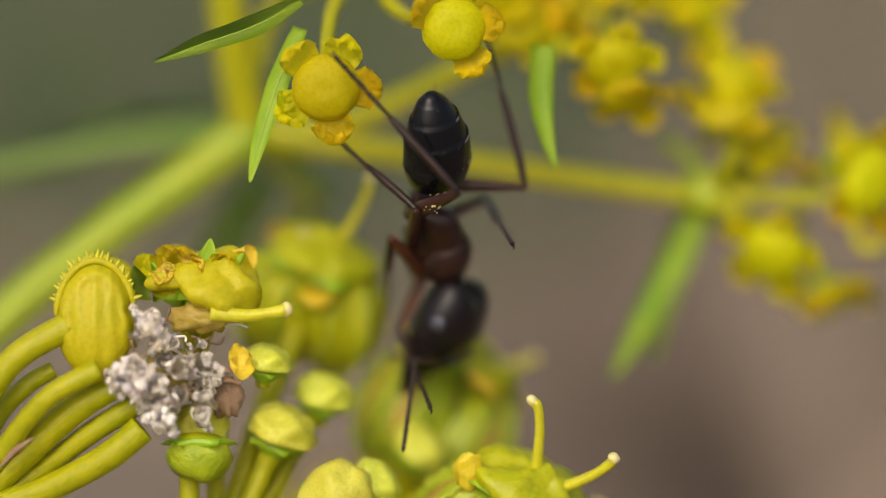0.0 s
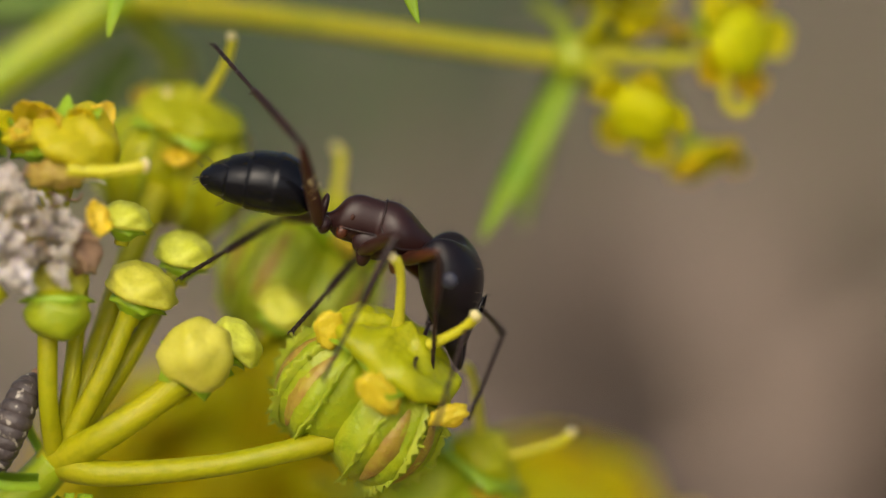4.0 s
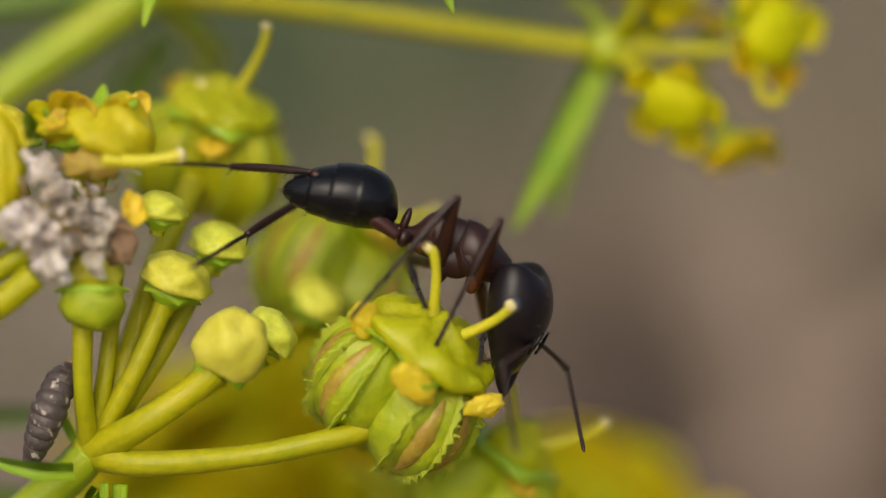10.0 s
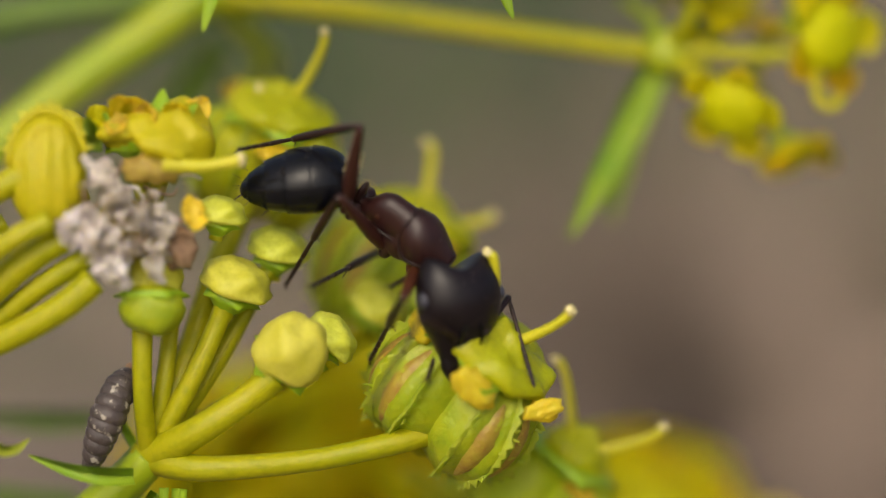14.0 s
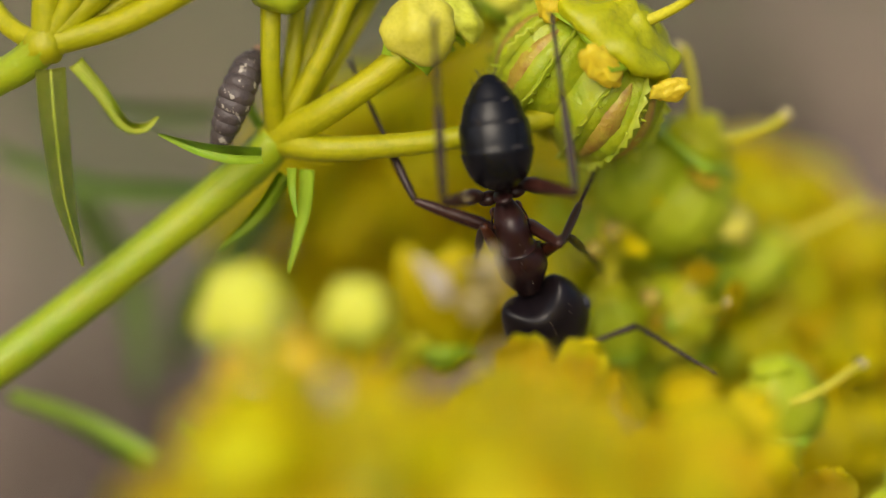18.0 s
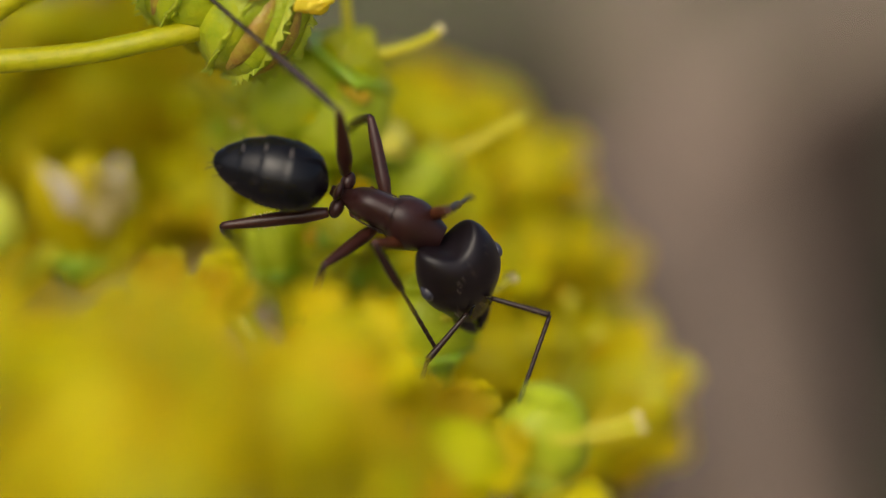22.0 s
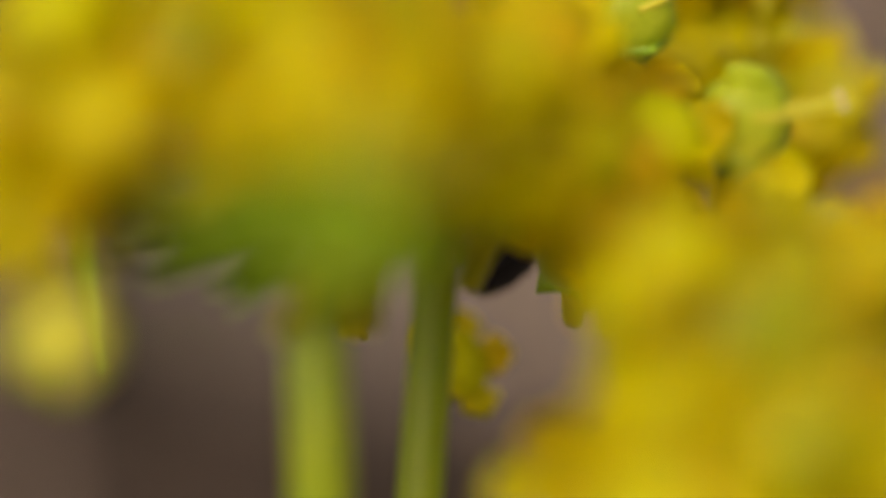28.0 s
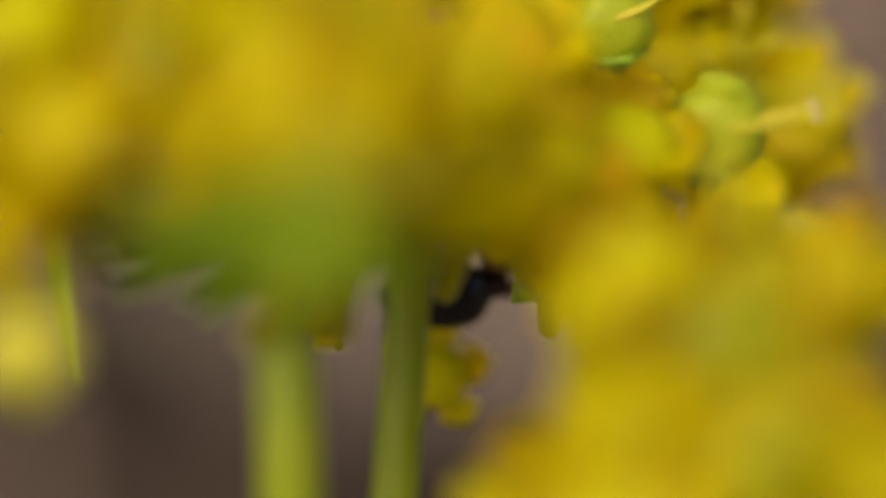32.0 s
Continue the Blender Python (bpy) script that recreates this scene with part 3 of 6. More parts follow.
def far_stalks():
    """Dry stalks, added darkening sheets and green blades standing some centimetres behind the flowers, far out of
    focus.
    """
    era(0, 0)
    rows = [  # x0, y0, x1, y1, depth mm, width, material
        (1490, 1300, 1230, 380, 52, 120, "straw"), (1620, 1350, 1400, 520, 60, 90, "straw"), (1560, 660, 1100, 1010, 48, 110, "straw"),
        (1900, 380, 1540, 690, 52, 120, "straw"), (-420, 1500, -330, 350, 58, 150, "straw"), (-150, 1300, -200, 600, 66, 90, "straw"),
        (900, 1500, 1010, 250, 80, 70, "straw"), (30, 420, -420, 180, 60, 90, "straw"), (1750, 2300, 1500, 1500, 62, 120, "straw"), (1420, 900, 1330, 330, 62, 170, "straw"),
    ]
    for x0, y0, x1, y1, d, w, mat in rows:
        a, c = P(x0, y0, d), P(x1, y1, d)
        e = thing("dry_stalk", a, "pale dry stalk out of focus behind the flowers", "dry stalk", "dry stalks")
        part("culm", tube([a + (a - c) * 2.2 - a, Vector((0, 0, 0)), (c - a) * 0.5 + Vector((w * 0.1 * U, 0, 0)), c - a], [w * 0.5 * U, w * 0.5 * U, w * 0.45 * U, w * 0.2 * U], 10, 6), mat, e)
        part("node", blob((c - a) * 0.45, (w * 0.58, w * 0.58, w * 0.3), 12, 8, 0.1, 2, 3), mat, e)
    # made-up leaf-shaped sheets, placed only to darken parts of the blurred ground
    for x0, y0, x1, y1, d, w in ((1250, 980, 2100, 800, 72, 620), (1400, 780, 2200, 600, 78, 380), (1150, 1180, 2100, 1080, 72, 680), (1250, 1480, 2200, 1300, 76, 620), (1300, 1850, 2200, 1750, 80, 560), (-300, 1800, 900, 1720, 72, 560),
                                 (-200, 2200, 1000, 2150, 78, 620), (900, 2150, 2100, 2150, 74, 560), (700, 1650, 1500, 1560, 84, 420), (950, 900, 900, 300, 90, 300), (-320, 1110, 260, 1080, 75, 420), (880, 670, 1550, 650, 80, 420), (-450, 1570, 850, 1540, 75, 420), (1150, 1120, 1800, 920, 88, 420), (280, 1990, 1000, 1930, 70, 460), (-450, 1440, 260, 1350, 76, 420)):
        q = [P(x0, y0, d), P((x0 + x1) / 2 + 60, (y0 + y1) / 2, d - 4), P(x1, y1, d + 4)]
        e = thing("dry_leaf", q[0], "broad dark brown leaf-shaped sheet added to darken the blurred background", "dry leaf", "dry leaves")
        leaf_parts(q, (w * 0.6, w, w * 0.4), "backdrop_dark", e)
    # one more added sheet, darkening the upper right of the background
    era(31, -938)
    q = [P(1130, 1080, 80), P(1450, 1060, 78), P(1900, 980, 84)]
    e = thing("dry_leaf", q[0], "broad dark brown leaf-shaped sheet added to darken the blurred background", "dry leaf", "dry leaves")
    leaf_parts(q, (420, 620, 300), "backdrop_dark", e)
    era(0, 0)
    rnd = random.Random(17)
    for x0, y0, x1, y1, d, w in ((560, 330, 420, -700, 50, 230), (760, 320, 860, -700, 55, 240), (300, 260, 140, -600, 62, 240), (1000, 250, 1080, -600, 66, 180),
                                 (40, 160, -160, -600, 60, 220), (-200, 150, -320, -500, 66, 200), (1860, 1700, 1810, 1280, 58, 110), (1950, 1500, 1880, 600, 62, 120), (480, 520, 560, -300, 74, 200), (-260, 420, 120, 40, 70, 280)):
        q = [P(x0, y0, d), P((x0 * 2 + x1) / 3 + rnd.uniform(-40, 40), (y0 * 2 + y1) / 3, d + 3), P(x1, y1, d + 8)]
        e = thing("grass_blade", q[0], "broad dull green grass blade far out of focus", "grass", "grass blades")
        leaf_parts(q, (w * 0.35, w, w * 0.5), "farleaf", e)


ground()
blades("green_grass", "soft green grass tufts growing on the soil", "grass",
       [(-0.055, 1.18, 0.022, 420), (-0.02, 1.24, 0.02, 160), (-0.12, 1.1, 0.03, 300), (0.125, 1.12, 0.016, 60), (0.02, 1.30, 0.03, 200)], 0.055, 0.0012, 3)
blades("dry_grass", "pale dry grass blades lying over the soil", "straw",
       [(0.058, 0.98, 0.010, 120), (0.075, 0.93, 0.012, 90), (0.02, 0.9, 0.012, 50), (0.09, 1.05, 0.012, 90)], 0.05, 0.0013, 5)

# ---------------------------------------------------------------- plants
fruit_kind = make_fruit("ribbed_fruit", "ribbed yellow-green fruit with brown stripes and withering orange petals", 3, petals=(), wads=((-121, -58, -8, 78, 60), (18, -112, -26, 92, 20), (140, -44, -14, 70, -30), (120, -10, -40, 44, 80)))
pale_kind = make_fruit("young_fruit", "young yellow-green fruit with two pale styles", 8, petals=(20, 150, 280), skin="pad", styles=((-50, 60), (14, 200)), pad_size=0.9, stripes=False)
round_kind = make_fruit("round_fruit", "round ribbed yellow-green fruit with orange petals", 19, petals=(20, 150, 280), styles=((-25, 150), (55, 130)), pad_size=0.9)
forked_kind = make_fruit("forked_fruit", "yellow-green fruit with two long spreading styles", 14, ribs=False, petals=(100, 210, 300), skin="ovary", styles=((-40, 205), (40, 195)), pad_size=0.62, stripes=False)
ovary_kind = make_ovary("green_ovary", "pale green ovary with two spreading styles", 21)
ovary_one = make_ovary("green_ovary", "pale green ovary with a single upright style", 27, 1)
bare_ovary = make_ovary("green_ovary", "plump pale green ovary in a dark green cup", 33, 0, 1.35)
bud_kind = make_bud("flower_bud", "pale yellow flower bud in a green cup", 5, 62, 90, 0.8, False, 0.16)
small_bud = make_bud("small_bud", "small flat lumpy pale yellow bud in a green cup", 6, 58, 58, 0.50, False, 0.22)
flower_a = make_flower("yellow_flower", "open yellow flower with a round disc and inrolled petals", 5, 11, styles=False)
flower_b = make_flower("curled_flower", "open yellow flower with four curled petals", 4, 23, 52, styles=False)
flower_c = make_flower("faded_flower", "fading yellow flower with curled petals and short styles", 3, 37, 58, True, 190, "oldpetal")


def main_umbel():
    """The umbellet on which the ant feeds, its stem, rays, buds and ribbed fruit."""
    era(0, 0)
    hub = P(125, 815, 1.0)
    stem_thing("umbel_stem", "yellow-green branching umbel stem with smooth rays", [
        ([P(-700, 1440, 2), P(-340, 1195, 1.9), P(-50, 970, 1.6), P(80, 862, 1.2), hub], (38, 37, 36, 37, 36), "stalk"),
        ([hub, P(112, 700, -0.3), P(112, 555, -0.6)], (20, 17, 19)),
        ([hub, P(150, 690, 0.6), P(165, 560, 0.9), P(170, 480, 1)], (19, 16, 15, 15)),
        ([hub, P(185, 660, 1.2), P(250, 470, 2.2), P(310, 330, 3)], (24, 22, 22, 24)),
        ([hub, P(200, 680, 0.3), P(245, 580, 0.3), P(268, 524, 0.2)], (22, 18, 18, 22)),
        ([hub, P(235, 660, 1), P(300, 550, 1.4), P(344, 468, 1.5)], (22, 18, 16, 16)),
        ([hub, P(210, 770, -0.3), P(300, 710, -0.5), P(345, 672, -0.6)], (30, 27, 25, 27)),
        ([hub, P(260, 730, 2), P(400, 660, 3), P(520, 590, 4)], (24, 20, 18, 18)),
        ([hub, P(220, 835, 0), P(400, 822, 0), P(530, 797, 0), P(600, 778, 0.3), P(655, 755, 0.8)], (30, 23, 20, 20, 22, 28)),
    ], hub=(hub, (36, 32, 34)))
    # bracts at the hub
    for pts, w, mat in (
            (((95, 850, -0.5), (40, 850, -1), (-20, 838, -1), (-90, 812, -1)), (30, 34, 24, 3), "leaf"),
            (((178, 870, 0.3), (172, 950, 0.6), (145, 1055, 0.8)), (28, 24, 3), "leaf"),
            (((140, 880, 0.6), (90, 950, 1.2), (20, 1012, 1.5)), (30, 26, 4), "leaf"),
            (((150, 870, 0), (150, 910, -0.4), (158, 960, -0.5)), (18, 14, 3), "leaf"),
            (((100, 800, 1), (70, 740, 1.5), (62, 700, 1.6), (85, 660, 1.6)), (16, 18, 12, 3), "leaf")):
        q = [P(*p) for p in pts]
        b = thing("bract", q[0], "small narrow green bract at the stem's joint", "bract", "bracts")
        leaf_parts(q, w, mat, b)
    # the large ribbed fruit
    put(fruit_kind, P(728, 622, 0), Vector((0.52, -0.45, 0.73)), V(0.76, 0.65, 0.0), 1.0,
        "large ribbed green fruit with brown stripes and orange petals")
    put(round_kind, P(612, 405, 4.2), V(0.45, -0.8, 0.1), V(1, 0.7, 0.3), 0.95)
    put(pale_kind, P(358, 205, 3.4), Vector((0.25, -0.40, 0.85)), V(1, 0.25, 0), 0.88)
    # buds
    put(bud_kind, P(376, 628, -0.6), Vector((0.30, -0.75, 0.62)), size=1.08, label="plump pale yellow bud in a green toothed cup")
    put(small_bud, P(446, 604, 0.2), V(0.75, -0.65, -0.15), size=0.92)
    put(small_bud, P(276, 508, 0.2), Vector((0.34, -0.22, 0.90)), size=1.15)
    put(small_bud, P(353, 447, 1.5), Vector((0.22, -0.25, 1.0)), size=0.98)
    put(small_bud, P(250, 385, -0.5), Vector((0.2, -0.2, 1.0)), size=0.8)
    put(small_bud, P(530, 548, 3.0), Vector((0.5, -0.3, 0.7)), size=1.0)


def comb_fruit(p):
    """A flat round fruit seen on its face: a raised rim, faint ribs and a comb of teeth round its crown."""
    e = thing("yellow_fruit", p, "flat round yellow fruit with a raised rim and a toothed crown", "fruit", "fruits of the umbel")
    bm = bmesh.new()
    bmesh.ops.create_uvsphere(bm, u_segments=56, v_segments=34, radius=1.0)
    for v in bm.verts:
        c = v.co
        q = math.hypot(c.x, c.z)
        rib = 3.2 * math.cos(c.x * 15 + 0.8 * noise.noise(c * 2)) * max(0.0, 1 - q) ** 0.4 * (c.y < 0)
        rim = 9 * math.exp(-((q - 0.80) / 0.10) ** 2) * max(0.0, 0.55 + 0.6 * c.z) * (c.y < 0)
        k = 1 + 0.05 * noise.noise(c * 1.6) - 0.10 * math.exp(-((c.z - 0.08 - 0.15 * c.x) / 0.10) ** 2)
        v.co = Vector((c.x * 70 * k, c.y * 50 - rib - rim + 2 * noise.noise(c * 6), c.z * 104 * k)) * U
    part("body", bm, "gold", e)
    rnd = random.Random(8)
    for row, (scale, away) in enumerate(((1.0, -16), (0.97, 8))):
        crest = [Vector((math.cos(radians(a)) * 70 * scale, away, math.sin(radians(a)) * 106 * scale)) * U for a in range(15, 176, 10)]
        part("crest", tube(crest, [3 * U] + [7 * U] * (len(crest) - 2) + [3 * U], 8, 3), "gold", e, "raised yellow crest")
        for k in range(26):
            a = radians(22 + 5.6 * k + rnd.uniform(-1.5, 1.5))
            q = Vector((math.cos(a) * 71 * scale, away, math.sin(a) * 108 * scale))
            w = Vector((math.cos(a) * 0.8 + rnd.uniform(-0.3, 0.3), rnd.uniform(-0.3, 0.3), math.sin(a))) * rnd.uniform(9, 19)
            part("tooth", tube([q * U, (q + w * 0.6) * U, (q + w) * U], (5 * U, 3 * U, 1.2 * U), 6, 3), "style", e)
    return e


def left_umbel():
    """Nearest umbellet with fruits round the dried flowers."""
    era(219, 257)
    hub = P(-290, 655, -1)
    stem_thing("umbel_stem", "pale yellow umbel stem with arching rays", [
        ([P(-700, 930, 1), P(-420, 740, 0), P(-330, 690, -0.6), hub], (30, 30, 32, 34), "stalk"),
        ([hub, P(-280, 520, -1.4), P(-210, 390, -1.8), P(-100, 320, -1.8)], (25, 24, 24, 26)),
        ([hub, P(-220, 545, -1.6), P(-140, 450, -2.2), P(-50, 400, -2.2)], (20, 19, 19, 20)),
        ([hub, P(-190, 560, -1.2), P(-90, 470, -1.6), P(0, 420, -1.8)], (24, 26, 26, 20)),
        ([hub, P(-170, 590, -0.8), P(-60, 510, -1.3), P(30, 455, -1.6)], (20, 19, 20, 20)),
        ([hub, P(-160, 620, -1.4), P(-40, 560, -1.9), P(28, 505, -2.0)], (24, 24, 25, 26)),
        ([hub, P(-240, 500, -0.6), P(-180, 430, -0.8), P(-130, 400, -0.8)], (20, 18, 17, 16)),
        ([hub, P(-360, 610, 0), P(-420, 500, 1), P(-440, 380, 2)], (20, 18, 17, 16)),
    ], hub=(hub, (38, 34, 36)))
    for pts, w in ((((-280, 700, -1.3), (-272, 800, -1.6), (-255, 930, -1.5), (-222, 1050, -1.2)), (54, 50, 40, 4)),
                   (((-235, 690, -1.4), (-190, 745, -1.8), (-150, 800, -1.9), (-115, 806, -1.7), (-88, 785, -1.5)), (30, 26, 22, 18, 3))):
        q = [P(*p) for p in pts]
        b = thing("bract", q[0], "long flat pale green bract hanging from the joint", "bract", "bracts")
        leaf_parts(q, w, "rib", b)
    comb_fruit(P(-55, 312, -1.6))
    dome = make_bud("swollen_flower", "swollen yellow-green flower dome with one long style", 31, 72, 160, 0.55, False, 0.34, "gold")
    put(dome, P(165, 250, -1.0), V(0.25, -0.75, -0.6), size=1.05)
    put(dome, P(85, 235, -0.6), V(-0.2, -0.9, -0.3), size=0.85, label="swollen yellow-green flower dome")
    put(dome, P(-30, 250, -0.4), V(-0.3, -0.9, -0.2), size=0.75, label="swollen yellow-green flower dome")
    wi = thing("withered_pad", P(132, 306, -1.6), "brown withered underside of the swollen flower", "flower")
    part("crust", blob(Vector((0, 0, 0)), (52, 30, 26), 24, 16, 0.5, 2.4, 3), "wither", wi)
    b0 = P(150, 298, -2.0)
    st = thing("long_style", b0, "long pale style standing out of the withered flower", "style")
    part("style", tube([P(x, y, -2.0) - b0 for x, y in ((150, 298), (205, 303), (250, 299), (284, 293))], [16 * U, 12 * U, 10 * U, 12 * U], 10, 5), "style", st)
    part("stigma", blob(P(286, 292, -2.0) - b0, (11, 11, 14), 12, 8, 0.15, 2, 1), "stigma", st, "cream knob")
    for x, y, lean, tall in ((146, 200, 4, 34), (22, 246, -10, 32), (104, 252, 8, 26), (60, 232, -16, 24), (190, 214, 20, 22)):
        tip = thing("sepal", P(x, y, -1.4), "pointed green sepal on the flower's edge", "sepal", "sepals")
        part("tooth", leaf([Vector((0, 0, -tall * 0.9)) * U, Vector((0, 0, 0)), Vector((lean, -4, tall)) * U], (tall * 1.3, tall * 1.15, 4)), "calyx", tip)
    put(small_bud, P(130, 500, -0.8), Vector((0.0, -0.5, 0.8)), size=0.9)
    # loose petals and a green cup under the dried flowers
    for k, (x, y, d, s) in enumerate(((88, 206, -1.6, 46), (206, 206, -1.2, 42), (205, 385, -1.9, 40), (45, 212, -1.2, 40), (66, 226, -1.7, 30), (118, 214, -1.7, 32), (172, 208, -1.6, 30))):
        t = thing("petal", P(x, y, d), "crumpled orange-yellow petal clinging to the fruit", "petal", "petals")
        part("blade", petal_mesh(60 + k, s, 0.75), "oldpetal" if k % 3 else "petal", t, origin=facing(75 + 60 * k, s))
    cup = thing("seed_cup", P(130, 545, -1.2), "green cup holding dried flower remains", "flower cup")
    part("cup", blob(Vector((0, 0, -10)) * U, (58, 52, 46), 22, 14, 0.14, 2.0, 5), "fruit", cup)
    part("rim", calyx_mesh(52, 40, 6, 5), "calyx", cup, origin=pose(0, 0, 22 * U))
    part("lip", blob(Vector((0, 0, 22)) * U, (44, 44, 14), 18, 10, 0.15, 2, 4), "pad", cup)
    q0 = P(-225, 573, -2.1)
    slit = thing("bore_hole", q0, "small dark slit bored into a yellow ray", "hole")
    part("slit", tube([Vector((0, 0, 0)), P(-200, 545, -2.15) - q0, P(-166, 521, -2.1) - q0], [2 * U, 7 * U, 2 * U], 8, 5), "deadbrown", slit)
    dried_flowers()


def dried_flowers():
    """A crumpled heap of bleached tiny flowers; each is a ragged rolled rosette."""
    rnd = random.Random(4)
    kinds = []
    for k in range(4):
        bm = bmesh.new()
        if k < 2:  # a cup with a rolled wavy rim
            rings = []
            for r, z in ((4, -16), (11, -12), (14, -3), (15, 6), (18, 11), (22, 11), (23, 7)):
                ring = []
                for i in range(18):
                    a = 2 * math.pi * i / 18
                    q = r * (1 + 0.14 * math.sin(3 * a + k) + rnd.uniform(-0.05, 0.05))
                    ring.append(bm.verts.new(Vector((math.cos(a) * q, math.sin(a) * q * (0.75 if k else 1), z + 2.5 * math.sin(5 * a) * (z > 5))) * U))
                rings.append(ring)
            for p, q in zip(rings, rings[1:]):
                for i in range(18):
                    bm.faces.new((p[i], p[(i + 1) % 18], q[(i + 1) % 18], q[i]))
        for j in range(1 if k < 2 else 2):  # a rolled strip
            c = Vector((rnd.uniform(-12, 12), rnd.uniform(-12, 12), 6)) * (1 if j or k < 2 else 0)
            rot = basis(Vector((rnd.gauss(0, 0.5), rnd.gauss(0, 0.5), 1)), Vector((1, 0.2, 0)))
            rr, turn, rows = rnd.uniform(9, 15), rnd.uniform(4.5, 7.5), []
            for i in range(16):
                th = turn * i / 15
                rows.append([bm.verts.new((c + rot @ Vector((math.cos(th) * rr * (1 - 0.04 * i), math.sin(th) * rr * (1 - 0.04 * i), h + 0.6 * i))) * U) for h in (-6, 0, 6)])
            for p, q in zip(rows, rows[1:]):
                for i in range(2):
                    bm.faces.new((p[i], p[i + 1], q[i + 1], q[i]))
        bmesh.ops.solidify(bm, geom=bm.faces[:], thickness=1.6 * U)
        bmesh.ops.recalc_face_normals(bm, faces=bm.faces)
        me = bpy.data.meshes.new("dried_flower")
        bm.to_mesh(me)
        bm.free()
        me.shade_smooth()
        me.materials.append(M["dead"])
        kinds.append(me)
    spots = ((50, 335, 12), (85, 345, 20), (110, 365, 24), (135, 390, 20), (90, 395, 25), (125, 420, 22), (105, 440, 22), (145, 445, 12),
             (150, 420, 10), (140, 490, 14), (60, 365, 15), (60, 420, 16), (75, 470, 14))
    cl = thing("dried_flower_cluster", P(75, 420, -1.8), "crumpled cluster of bleached brown-white dried flowers", "dried flowers")
    base = P(75, 420, -1.8)
    n = 0
    for x, y, s in spots:
        for _ in range(4):
            ob = new("dried_flower", kinds[n % 4])
            n += 1
            p = P(rnd.gauss(x, s * 0.55), rnd.gauss(y, s * 0.55), rnd.uniform(-2.3, -1.8)) - base
            ob.parent = cl
            ob.matrix_basis = pose(*p, rnd.gauss(85, 40), rnd.gauss(0, 35), rnd.uniform(0, 360)) @ Matrix.Scale(rnd.uniform(0.65, 1.0), 4)
    for x, y, r in ((-21, 405, 17), (-12, 432, 16), (14, 388, 18), (4, 412, 19), (28, 408, 18), (22, 436, 20), (44, 440, 19), (6, 440, 14), (60, 462, 20), (40, 466, 17),
                    (70, 486, 15), (34, 488, 16), (29, 318, 22), (18, 300, 12), (50, 418, 15), (-2, 385, 12), (52, 500, 12), (84, 505, 12)):
        bm = bmesh.new()
        for j in range(4):
            o = Vector((rnd.gauss(0, 0.5), rnd.gauss(0, 0.3), rnd.gauss(0, 0.5))) * r * (j > 0)
            blob(o * U, (r * 0.5, r * 0.4, r * 0.5), 18, 14, 0.7, 2.6, rnd.random() * 20, bm)
        part("down", bm, "dead", cl, "white cottony tuft", origin=Matrix.Translation(P(x, y, rnd.uniform(-2.35, -2.1)) - base))
        for _ in range(3):
            ob = new("dried_flower", kinds[n % 4])
            n += 1
            p = P(rnd.gauss(x, r * 0.6), rnd.gauss(y, r * 0.6), rnd.uniform(-2.5, -2.0)) - base
            ob.parent = cl
            ob.matrix_basis = pose(*p, rnd.gauss(85, 45), rnd.gauss(0, 40), rnd.uniform(0, 360)) @ Matrix.Scale(r / 24 * rnd.uniform(0.7, 1.0), 4)
    part("crust", blob(P(176, 448, -1.2) - base, (30, 22, 38), 20, 14, 0.4, 2.6, 4), "deadbrown", cl, "crumbling brown crust")
    for k in range(12):
        x, y = rnd.gauss(95, 50), rnd.gauss(410, 50)
        a = P(x, y, rnd.uniform(-2.2, -1.2)) - base
        b = a + Vector((rnd.gauss(18, 22), rnd.gauss(0, 12), rnd.gauss(0, 18))) * U
        c = b + Vector((rnd.gauss(14, 14), rnd.gauss(0, 10), rnd.gauss(0, 14))) * U
        part("thread", tube([a, b, c], (3.2 * U, 2.4 * U, 1.8 * U), 6, 4), "deadbrown" if k % 3 else "dead", cl, "withered brown thread" if k % 3 else "")
    for x, y in ((185, 405), (205, 425), (170, 430)):
        a = P(150, 425, -1.6) - base
        b = P((x + 160) / 2, y - 6, -1.7) - base
        c = P(x, y, -1.7) - base
        part("thread", tube([a, b, c], (5 * U, 4 * U, 3.5 * U), 6, 4), "deadbrown", cl, "withered brown thread")
    core = blob(Vector((0, 0.0009, 0)), (54, 20, 58), 20, 14, 0.35, 2.5, 7)
    part("core", core, "wither", cl)


